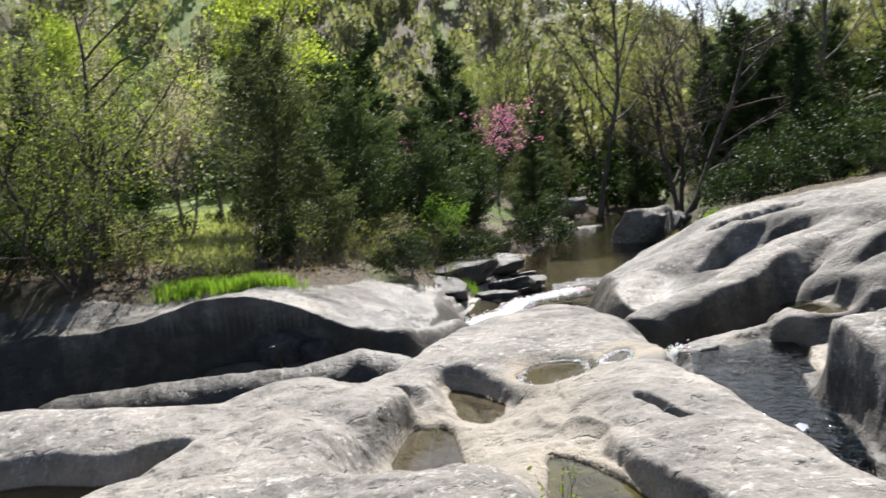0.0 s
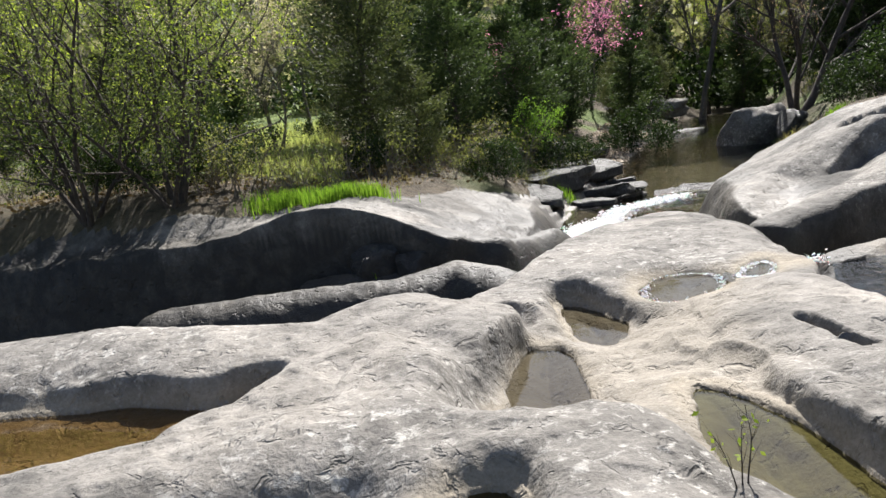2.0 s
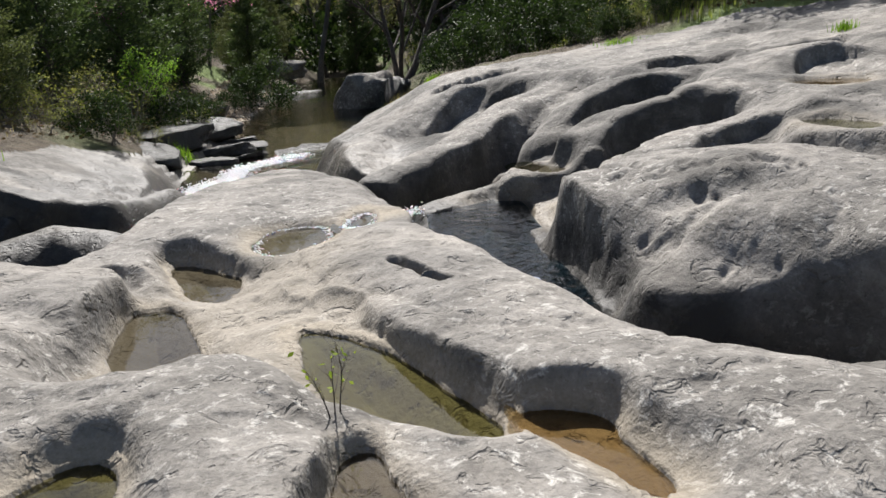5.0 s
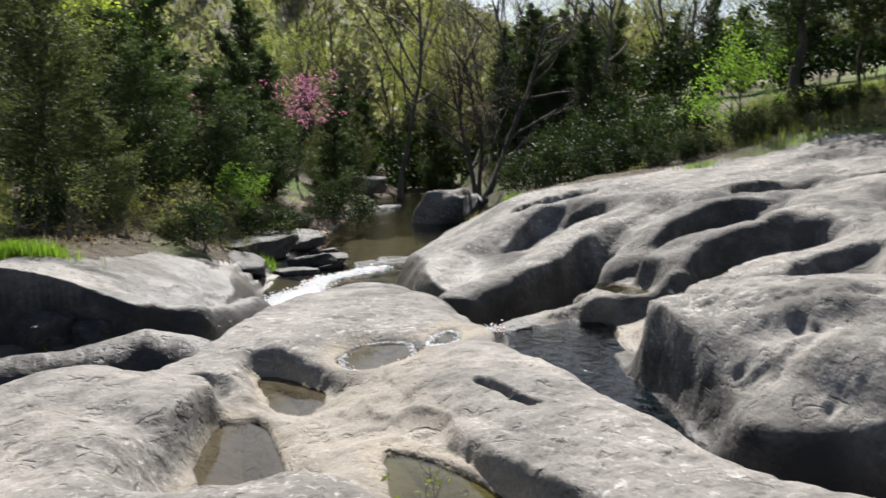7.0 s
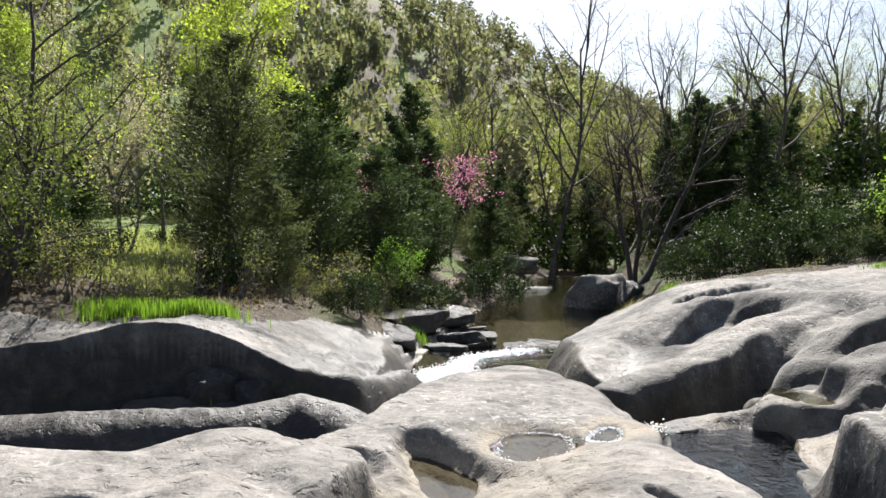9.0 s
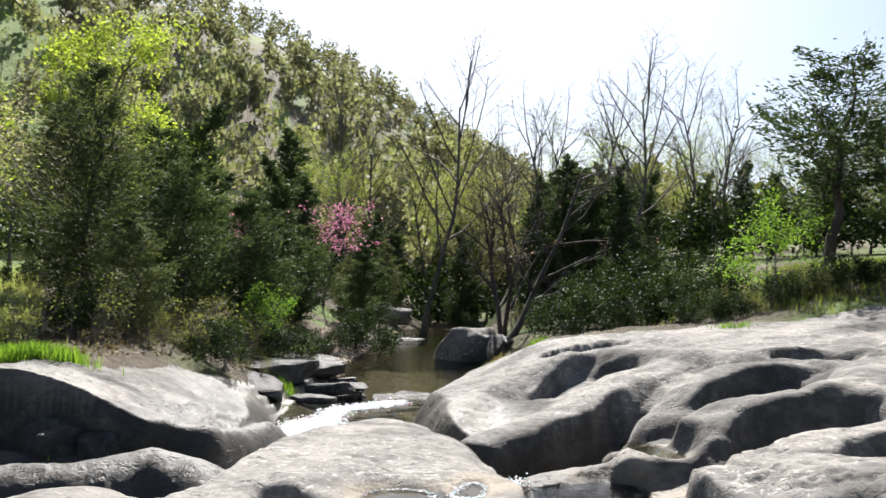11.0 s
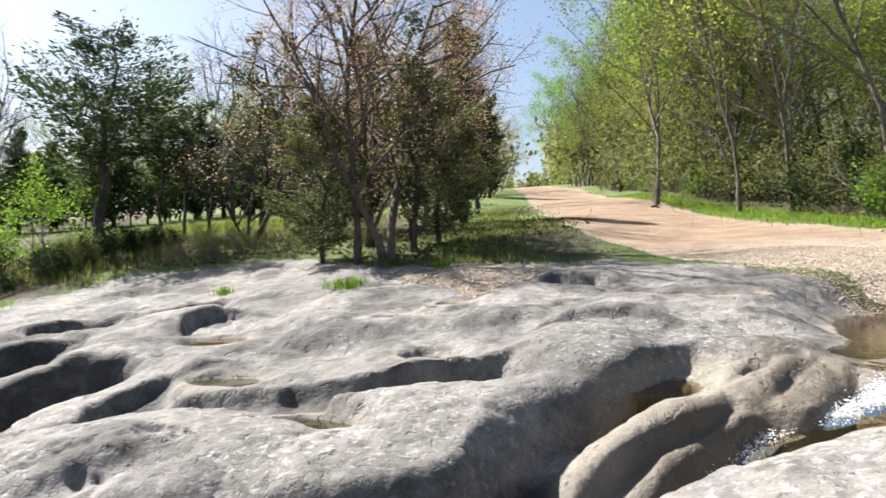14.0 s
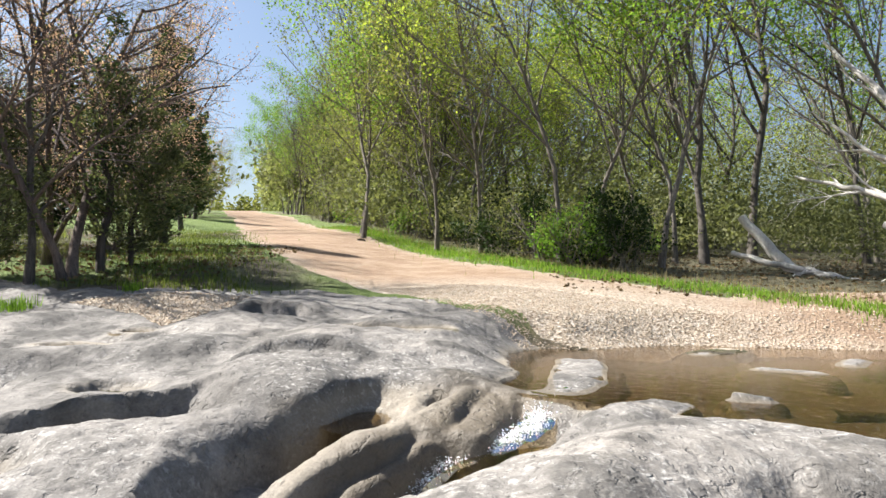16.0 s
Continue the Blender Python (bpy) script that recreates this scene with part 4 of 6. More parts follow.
# ---- trees and shrubs ----
class Wood:
    """Collects tapered tubes and leaves while a plant grows."""

    def __init__(self, seed):
        self.r = np.random.default_rng(seed)
        self.v, self.f, self.n = [], [], 0
        self.tips = []

    def tube(self, pts, radii, sides=6):
        pts = np.asarray(pts, float)
        m = len(pts)
        t = np.gradient(pts, axis=0)
        t /= np.linalg.norm(t, axis=1)[:, None] + 1e-9
        ref = np.array([0.31, 0.95, 0.05])
        a = np.cross(t, ref)
        a /= np.linalg.norm(a, axis=1)[:, None] + 1e-9
        b = np.cross(t, a)
        ang = np.arange(sides) * 2 * np.pi / sides
        ring = pts[:, None] + np.asarray(radii)[:, None, None] * (np.cos(ang)[None, :, None] * a[:, None] + np.sin(ang)[None, :, None] * b[:, None])
        self.v.append(ring.reshape(-1, 3))
        i, j = np.meshgrid(np.arange(m - 1), np.arange(sides), indexing="ij")
        q = np.stack([i * sides + j, i * sides + (j + 1) % sides, (i + 1) * sides + (j + 1) % sides, (i + 1) * sides + j], -1).reshape(-1, 4) + self.n
        self.f.append(q)
        self.n += m * sides

    def branch(self, base, way, length, radius, level, spec):
        """One limb with its side limbs. spec: per level (children, length ratio, spread degrees, wander)."""
        r = self.r
        k = (8, 5, 3, 2)[min(level, 3)]
        pts, d = [np.array(base, float)], np.array(way, float)
        wander = spec["wander"]
        for i in range(k):
            d = d + r.normal(0, wander, 3) + np.array([0, 0, spec["up"]])
            d /= np.linalg.norm(d)
            pts.append(pts[-1] + d * length / k)
        pts = np.array(pts)
        rad = radius * np.linspace(1, 0.35 if level < spec["levels"] else 0.25, k + 1)
        if level == 0:
            rad[0] *= 1.45
        self.tube(pts, rad, 8 if level == 0 else (5 if level == 1 else 3))
        if level >= spec["levels"]:
            self.tips += [(pts[i], d, length) for i in range(1, k + 1)]
            return
        if level == spec["levels"] - 1:
            self.tips += [(pts[i], d, length * 0.6) for i in range(k // 2, k + 1)]
        n = spec["children"][level]
        for c in range(n):
            u = spec["first"][level] + (1 - spec["first"][level]) * (c + r.random()) / n
            p = np.array([np.interp(u * k, np.arange(k + 1), pts[:, j]) for j in range(3)])
            axis = pts[min(int(u * k) + 1, k)] - pts[int(min(u * k, k - 1))]
            axis /= np.linalg.norm(axis) + 1e-9
            s = r.normal(0, 1, 3)
            s -= axis * (s @ axis)
            s /= np.linalg.norm(s)
            sp = radians(spec["spread"][level] * r.uniform(0.7, 1.2))
            w = axis * math.cos(sp) + s * math.sin(sp)
            self.branch(p, w, length * spec["ratio"][level] * r.uniform(0.7, 1.15) * (1.15 - 0.5 * u), radius * (0.55 if level == 0 else 0.46) * (1.1 - 0.5 * u), level + 1, spec)

    def wood_mesh(self, name, material):
        return mesh_from(name, np.concatenate(self.v), np.concatenate(self.f), material)


def leaf_mesh(name, P, size, material, rng, long=1.0, flat=0.0, droop=0.0, axis=None):
    """Small pointed leaves or sprays at the places P, each a bent diamond of its own."""
    n = len(P)
    a = rng.normal(0, 1, (n, 3)) if axis is None else axis + rng.normal(0, 0.45, (n, 3))
    a[:, 2] *= 1 - flat
    a[:, 2] -= droop
    a /= np.linalg.norm(a, axis=1)[:, None] + 1e-9
    b = np.cross(a, rng.normal(0, 1, (n, 3)))
    b /= np.linalg.norm(b, axis=1)[:, None] + 1e-9
    s = (size * rng.uniform(0.6, 1.35, n))[:, None]
    v = np.stack([P - a * s * long, P + b * s * 0.55, P + a * s * long, P - b * s * 0.55], 1).reshape(-1, 3)
    f = np.arange(4 * n).reshape(n, 4)
    return mesh_from(name, v, f, material, smooth=False)


def tips_to_leaves(w, count, spread, low=0.0, share=0.45):
    """Leaves in clumps round a share of the twigs, so that gaps stay open."""
    some = w.r.permutation(len(w.tips))[:max(3, int(len(w.tips) * share))]
    idx = some[(len(some) * w.r.random(count) ** 1.4).astype(int)]
    P = np.array([t[0] for t in w.tips])[idx] + w.r.normal(0, spread, (count, 3))
    return P[P[:, 2] > low]


def make_tree(name, parts, label, category="tree"):
    root = tagged(new(name), label, category)
    for pn, me, lab in parts:
        part(pn, me, root, lab)
    root.location = (0, 0, -900)
    return root


def broadleaf(name, seed, height, stems=1, lean=8, trunk=0.12, levels=3, children=(7, 5, 4), leaf="spring", leaves=4000, size=0.05, spread=0.14,
              bark=BARK, first=0.35, wide=48, label="", category="tree", up=0.035, second=None):
    w = Wood(seed)
    spec = {"levels": levels, "children": list(children) + [4], "ratio": [0.55, 0.5, 0.5, 0.55, 0.5], "spread": [wide, 45, 50, 50, 50], "first": [first, 0.25, 0.2, 0.2, 0.2], "wander": 0.11, "up": up}
    for s in range(stems):
        a = w.r.uniform(0, 2 * np.pi) if stems == 1 else 2 * np.pi * s / stems + w.r.uniform(-0.4, 0.4)
        t = radians(lean * w.r.uniform(0.6, 1.4))
        k = 1 if s == 0 else w.r.uniform(0.65, 0.95)
        base = (0.09 * math.cos(a) * (stems > 1), 0.09 * math.sin(a) * (stems > 1), -0.15)
        w.branch(base, (math.sin(t) * math.cos(a), math.sin(t) * math.sin(a), math.cos(t)), height * 0.88 * k, trunk * k, 0, spec)
    parts = [("trunk", w.wood_mesh(name + "_wood", bark), "")]
    if leaves:
        parts.append(("crown", leaf_mesh(name + "_leaf", tips_to_leaves(w, leaves, spread, 0.3, 1.0 if leaf == "rust" else 0.45), size, LEAF[leaf], w.r), ""))
    if second:
        parts.append(("blossom" if second[0] in ("pink", "white") else "bud", leaf_mesh(name + "_leaf", tips_to_leaves(w, second[1], spread, 0.3), second[2], LEAF[second[0]], w.r), ""))
    return make_tree(name, parts, label, category)


def conifer(name, seed, height, width, leaf="cedar", leaves=9000, size=0.07, trunk=0.1, bark=BARK_DARK, low=0.12, sparse=0.0, label="", flat_top=False, kink=0.03):
    w = Wood(seed)
    r = w.r
    k = 9
    pts = np.array([(0, 0, -0.15)] + [(r.normal(0, kink) * i, r.normal(0, kink) * i, height * i / k) for i in range(1, k + 1)], float)
    w.tube(pts, trunk * np.linspace(1.25, 0.12, k + 1), 8)
    P, A = [], []
    nb = int(40 + height * 14)
    for i in range(nb):
        u = low + (1 - low) * (i + r.random()) / nb
        z = u * height
        base = np.array([np.interp(z, pts[:, 2], pts[:, j]) for j in range(3)])
        prof = (1 - u) ** 0.75 * min(1, 0.35 + 2.5 * (u - low)) if not flat_top else (0.25 + 0.9 * math.sin(min(1, (u - low) / (1 - low) + 0.12) * 2.7))
        L = width * prof * r.uniform(0.55, 1.2) + 0.12
        a = r.uniform(0, 2 * np.pi)
        rise = r.uniform(0.15, 0.75) if not flat_top else r.uniform(-0.05, 0.5)
        d = np.array([math.cos(a), math.sin(a), rise])
        q = [base, base + d * L * 0.5 + (0, 0, -0.04 * L), base + d * L + (0, 0, r.uniform(-0.02, 0.12) * L)]
        w.tube(q, [trunk * 0.22 * (1.1 - u), trunk * 0.13 * (1.1 - u), 0.004], 3)
        m = int(leaves / nb * (0.35 + 1.5 * prof) * (1 if r.random() > sparse else 0.1))
        t = r.uniform(0.25, 1.05, m)
        c = np.array(q[0])[None] * ((1 - t) * (1 - t))[:, None] + 2 * np.array(q[1])[None] * (t * (1 - t))[:, None] + np.array(q[2])[None] * (t * t)[:, None]
        P.append(c + r.normal(0, 1, (m, 3)) * (0.05 + 0.2 * L * (1.2 - t))[:, None] * np.array([1, 1, 0.6]))
        A.append(np.repeat((d / np.linalg.norm(d))[None], m, 0))
    P, A = np.concatenate(P), np.concatenate(A)
    parts = [("trunk", w.wood_mesh(name + "_wood", bark), ""), ("crown", leaf_mesh(name + "_leaf", P, size, LEAF[leaf], r, long=1.7, axis=A), "")]
    return make_tree(name, parts, label)


def shrub(name, seed, width, height, leaf="shrub", leaves=3500, size=0.05, stems=9, label=""):
    w = Wood(seed)
    spec = {"levels": 2, "children": [5, 4, 3], "ratio": [0.55, 0.5, 0.5], "spread": [40, 45, 45], "first": [0.2, 0.2, 0.2], "wander": 0.14, "up": 0.03}
    for s in range(stems):
        a, t = w.r.uniform(0, 2 * np.pi), radians(w.r.uniform(8, 50))
        o = w.r.normal(0, width * 0.18, 2)
        w.branch((o[0], o[1], -0.1), (math.sin(t) * math.cos(a), math.sin(t) * math.sin(a), math.cos(t)), height * w.r.uniform(0.6, 1.0), 0.018, 0, spec)
    parts = [("stem", w.wood_mesh(name + "_wood", BARK), "")]
    if leaves:
        parts.append(("crown", leaf_mesh(name + "_leaf", tips_to_leaves(w, leaves, 0.1, 0.03), size, LEAF[leaf], w.r), ""))
    return make_tree(name, parts, label, "shrub")


def plant(kind_ob, x, y, scale=1.0, turn=0.0, lean=(0, 0), label="", dz=0.0, group="", grow=None):
    m = pose(x, y, ground_z(x, y) + dz, lean[0], lean[1], turn) @ Matrix.Diagonal((scale, scale, scale * (grow or 1), 1))
    ob = copy_thing(kind_ob, m)
    if label or group:
        tagged(ob, label, group=group)
    return ob


PINE = conifer("pine_tree", 11, 6.0, 2.1, "pine", 15000, 0.036, 0.085, low=0.08, label="young olive-green pine on the creek bank")
PINE_B = conifer("pine_tree", 12, 4.2, 2.0, "pine", 11000, 0.036, 0.06, low=0.05, label="bushy olive-green young pine on the creek bank")
CEDAR = conifer("cedar_tree", 21, 8.5, 1.9, "cedar", 12000, 0.06, 0.14, low=0.04, label="tall dark green cedar behind the creek")
CEDAR_E = conifer("cedar_tree", 25, 4.4, 2.0, "cedar", 12000, 0.036, 0.06, low=0.04, label="bushy dark green cedar on the creek bank")
CEDAR_B = conifer("cedar_tree", 22, 5.6, 1.7, "cedar", 9000, 0.045, 0.13, low=0.4, flat_top=True, kink=0.02, sparse=0.45, label="dark cedar with a bare leaning trunk and ragged top")
CEDAR_C = conifer("cedar_tree", 23, 6.2, 0.9, "cedar", 3000, 0.045, 0.09, low=0.2, sparse=0.5, label="slim half-bare cedar at the edge of the meadow")
CEDAR_D = conifer("cedar_tree", 24, 4.0, 0.9, "cedar", 3000, 0.05, 0.05, low=0.42, sparse=0.25, label="small cedar on a thin bare trunk")
SPRING = broadleaf("spring_tree", 31, 9.0, 1, 4, 0.11, 3, (13, 5, 3), "spring", 9000, 0.06, 0.22, first=0.25, label="tree in bright yellow-green spring leaf")
SPRING_B = broadleaf("spring_tree", 32, 13.0, 1, 2, 0.085, 3, (15, 5, 3), "green", 7000, 0.07, 0.3, first=0.3, wide=40, up=0.06, label="tall woodland tree in fresh green leaf")
SPRING_C = broadleaf("woodland_tree", 33, 13.0, 1, 3, 0.08, 3, (15, 5, 4), "spring", 4500, 0.055, 0.3, first=0.3, wide=38, up=0.06, label="tall woodland tree just coming into leaf")
SPRING_D = broadleaf("woodland_tree", 34, 11.0, 1, 3, 0.07, 3, (14, 5, 4), "olive", 5000, 0.055, 0.3, first=0.25, wide=42, up=0.05, label="slender woodland tree with olive new leaves")
BARE = broadleaf("bare_tree", 41, 13.5, 1, 5, 0.13, 4, (12, 6, 5, 3), "olive", 700, 0.04, 0.2, first=0.3, wide=40, up=0.05, bark=BARK_MID, label="tall grey tree with bare branches")
BARE_B = broadleaf("bare_tree", 42, 9.0, 3, 22, 0.14, 4, (9, 6, 5, 3), "rust", 900, 0.03, 0.1, bark=BARK_DARK, first=0.2, wide=52, label="many-stemmed bare tree beside the creek")
BUSH = broadleaf("bush_tree", 51, 5.4, 6, 22, 0.06, 3, (8, 6, 5), "bush", 9000, 0.03, 0.16, bark=BARK_DARK, first=0.2, second=("spring", 1500, 0.03), label="many-stemmed bush tree in olive and new green leaf")
BLOSSOM = broadleaf("blossom_tree", 55, 6.5, 2, 10, 0.07, 3, (9, 6, 5), "olive", 700, 0.03, 0.14, bark=BARK, first=0.25, second=("white", 5200, 0.035), label="small tree in pale pinkish blossom")
SAPLING = broadleaf("sapling", 52, 3.2, 2, 16, 0.03, 3, (8, 5, 3), "green", 2600, 0.042, 0.13, first=0.25, label="bright green sapling at the edge of the rock")
REDBUD = broadleaf("redbud_tree", 53, 5.0, 3, 22, 0.06, 3, (7, 5, 4), "pink", 2200, 0.042, 0.13, first=0.5, bark=BARK_DARK, label="redbud tree in pink blossom")
RUSTY = broadleaf("budding_tree", 54, 7.4, 2, 13, 0.1, 3, (12, 7, 5), "rust", 9000, 0.025, 0.15, first=0.22, wide=58, bark=BARK_RED, second=("olive", 900, 0.03), label="roadside tree with rusty spring buds")
SHRUB = shrub("shrub", 61, 1.8, 1.6, "shrub", 4500, 0.04, label="dense dark green shrub")
SHRUB_B = shrub("shrub", 62, 1.6, 1.2, "green", 2500, 0.04, label="low shrub in new green leaf")
BRUSH = shrub("brush", 63, 1.8, 1.5, "olive", 900, 0.03, 10, label="tangle of bare brown brush")

# left bank
plant(BUSH, -6.7, 13.0, 1.05, 0)
plant(BUSH, -8.2, 12.8, 0.95, 130)
plant(BLOSSOM, -8.3, 23.5, 1.0, 220)
plant(BUSH, -11.5, 13.5, 1.1, 300)
for i, (x, y, s) in enumerate([(-7.6, 13.3, 0.6), (-6.6, 14.0, 0.7), (-9.0, 14.0, 0.8), (-3.9, 16.4, 0.6), (-7.6, 16.2, 0.9)]):
    plant(SHRUB, x, y, s, 55 * i)
plant(SPRING, -7.6, 28.0, 1.05, 40)
plant(SPRING, -13.5, 20.0, 0.95, 190)
plant(PINE, -4.26, 19.0, 1.0, 0)
plant(CEDAR_E, -2.4, 21.6, 1.0, 60)
plant(CEDAR_E, -0.6, 23.5, 1.0, 150)
plant(CEDAR_E, -3.2, 24.0, 1.25, 200)
plant(CEDAR_E, 1.0, 30.0, 0.9, 20)
plant(PINE, -6.0, 24.4, 1.0, 100)
plant(BRUSH, -4.5, 13.9, 0.7, 100)
plant(PINE_B, -2.9, 17.6, 0.6, 140)
plant(SAPLING, -0.6, 21.0, 0.6, 10)
# behind the creek
plant(CEDAR, -2.6, 27.5, 0.85, 0)
plant(CEDAR, 0.6, 36.8, 1.0, 70)
plant(CEDAR, -4.5, 34, 1.0, 140)
plant(REDBUD, -0.8, 32.6, 1.4, 0, label="redbud tree in pink blossom beside the cedars", grow=0.7)
plant(REDBUD, 0.9, 34.6, 1.1, 120)
plant(BARE, 8.7, 42.9, 1.25, 20, (0, 4))
plant(BARE, 6.0, 58, 1.2, 200)
plant(BARE_B, 8.9, 28.3, 1.0, 0, (0, 6))
for i, (x, y, k, s) in enumerate([(1, 46, SPRING_C, .7), (7, 52, CEDAR, .8), (12, 47, CEDAR, .8), (-6, 44, SPRING_C, .7), (14, 38, CEDAR, .75), (17, 40, CEDAR, .8), (20, 42, CEDAR, .85), (24, 45, CEDAR, .75),
                                  (12, 34, CEDAR, .65), (15.5, 33, CEDAR, .6), (-11, 36, BARE, .7), (-14, 30, SPRING, 1.0), (-18, 33, BARE, .7), (28, 44, BARE, .6), (5.0, 40, SHRUB, 1.6), (3.6, 30, SHRUB, 1.2)]):
    plant(k, x, y, s, 47 * i)
# right bank
for i, (x, y, s) in enumerate([(9.4, 21.6, 1.1), (10.4, 20.6, 1.1), (11.2, 19.8, 1.0), (12.2, 19.6, 1.0), (13.0, 21.5, 1.3), (10.8, 24.5, 1.4), (13.2, 25, 1.5), (8.8, 22.9, 0.9)]):
    plant(SHRUB, x, y, s, 60 * i)
plant(SAPLING, 11.9, 16.6, 0.95, 30)
plant(CEDAR_B, 13.9, 17.1, 1.05, 0, (0, 5))
for i, (x, y, s) in enumerate([(18.0, 15.0, 1.0), (20.9, 16.3, 1.1), (27, 24, 1.2), (30, 21, 1.2)]):
    plant(CEDAR_C, x, y, s, 75 * i)
for i, (x, y, s) in enumerate([(16.8, 17.9, 1.0), (17.3, 17.4, 0.95), (18.5, 17.5, 1.05), (15.8, 19.5, 0.9), (22.5, 16.0, 0.9), (21.8, 13.6, 1.0)]):
    plant(CEDAR_D, x, y, s, 65 * i)
plant(RUSTY, 13.2, 8.0, 0.95, 0)
plant(RUSTY, 14.9, 9.4, 0.85, 200)
plant(BARE, 12.9, 8.5, 0.55, 150, (0, -8))
plant(PINE_B, 13.0, 9.4, 0.8, 70)
plant(CEDAR_C, 13.8, 7.7, 0.8, 50)
plant(PINE_B, 14.6, 7.5, 0.9, 20)
plant(CEDAR, 18.6, 11.6, 0.7, 20)
for i, (x, y, s) in enumerate([(17.6, 12.6, 0.65), (19.4, 13.4, 0.75), (21.5, 14.6, 0.7), (16.4, 14.2, 0.55)]):
    plant(BARE_B, x, y, s, 90 * i, label="bare grey tree at the edge of the meadow")
plant(RUSTY, 19.0, 10.2, 1.0, 80)
for i in range(16):
    x = 22 + 6.0 * i
    plant([CEDAR, RUSTY, BARE, SPRING_D][i % 4], x, 0.365 * x + 1.6 + RNG.uniform(0, 2.5), 0.8, 57 * i)
# trunks that stand at the edge of the wood
for i, (x, y, k, s) in enumerate([(24.6, -6.6, BARE, 1.0), (24.6, -3.2, SPRING_B, 0.95), (25.4, 0.6, SPRING_D, 1.0), (29.9, 5.4, SPRING_B, 1.0), (26.0, -8.6, BARE, 1.1), (21.0, -11.5, SPRING_C, 1.1), (26.5, 2.2, SPRING_C, 0.9), (33, 6.0, SPRING_D, 1.0)]):
    plant(k, x, y, s, 80 * i)
for i in range(44):
    x = 36 + 75 * (i / 43) ** 1.2
    plant([SPRING_C, SPRING_D, BARE, SPRING_B][i % 4], x, np.interp(x, [36, 41, 110], [5.4, 7.6, 32]) - RNG.uniform(0.5, 5), RNG.uniform(0.75, 1.05), RNG.uniform(0, 360), group="woodland trees")
# wood beyond the road
EDGE = ([14, 17.5, 21.5, 28, 41, 110], [-7, -3.5, -0.5, 2.2, 7.6, 34])
for i in range(120):
    x = 16 + 90 * RNG.random() ** 1.6
    y = np.interp(x, *EDGE) - 1.4 - 18 * RNG.random() ** 1.3
    if y < -0.25 * x and math.hypot(x, y) < 27:
        continue
    plant([SPRING_B, SPRING_C, BARE, SPRING_D, SPRING_C, BARE, SPRING_D][i % 7], x, y, RNG.uniform(0.7, 1.1), RNG.uniform(0, 360), group="woodland trees")
for i in range(70):
    x = 17 + 70 * RNG.random() ** 1.6
    y = np.interp(x, *EDGE) - 1.6 - RNG.uniform(0, 10)
    if 17 < x < 26 and -12.5 < y < -3.5:
        continue
    plant([SHRUB_B, BRUSH, BRUSH, SHRUB][i % 4], x, y, RNG.uniform(0.8, 1.7), RNG.uniform(0, 360))

for i in range(46):
    x = 19 + 50 * RNG.random() ** 1.5
    y = np.interp(x, *EDGE) - RNG.uniform(0.9, 4.5)
    if y < -0.22 * x:
        continue
    plant([SHRUB_B, BRUSH, SHRUB, BRUSH, BRUSH, BRUSH][i % 6], x, y, RNG.uniform(0.7, 1.5), RNG.uniform(0, 360), group="woodland edge")


def creek_left(y):
    return np.interp(y, [12, 15, 19, 26, 43, 60], [-0.7, -0.3, 1.0, 3.0, 7.5, 12])


# thicket behind the left bank and the creek
for i in range(60):
    y = RNG.uniform(26, 52)
    x = creek_left(y) - 1.2 - 24 * RNG.random() ** 1.3
    if -22 < math.degrees(math.atan2(x, y)) < -16.5:
        continue
    plant([CEDAR, PINE, PINE, BRUSH, CEDAR, CEDAR, SHRUB, BARE][i % 8], x, y, RNG.uniform(0.5, 0.75), RNG.uniform(0, 360), group="creek thicket")
for i in range(60):
    y = RNG.uniform(13.8, 27)
    x = creek_left(y) - 1.0 - 11 * RNG.random()
    if -22 < math.degrees(math.atan2(x, y)) < -16.5:
        continue
    plant([BRUSH, BRUSH, BRUSH, SHRUB, BRUSH][i % 5], x, y, RNG.uniform(0.4, 0.9), RNG.uniform(0, 360), group="bank brush")
for i in range(30):
    y = RNG.uniform(46, 62)
    plant([CEDAR, SPRING_C, BARE, SPRING_D, SHRUB][i % 5], RNG.uniform(4, 22), y, RNG.uniform(0.7, 1.0), RNG.uniform(0, 360), group="creek thicket")
for i in range(34):
    y = RNG.uniform(27, 46)
    x = np.interp(y, [25, 35, 46], [7.5, 10.5, 14]) + RNG.uniform(1, 9)
    plant([SHRUB, CEDAR, BRUSH, BARE, SHRUB, CEDAR][i % 6], x, y, RNG.uniform(0.55, 0.9), RNG.uniform(0, 360), group="creek thicket")
# trees round the meadow
for i in range(60):
    u = i / 59
    x, y = 24 + 34 * u + RNG.uniform(-3, 3), 50 - 14 * u + RNG.uniform(-3, 6)
    plant([CEDAR, SPRING_D, CEDAR, BARE, SPRING_C][i % 5], x, y, RNG.uniform(0.6, 1.0), RNG.uniform(0, 360), group="meadow edge trees")


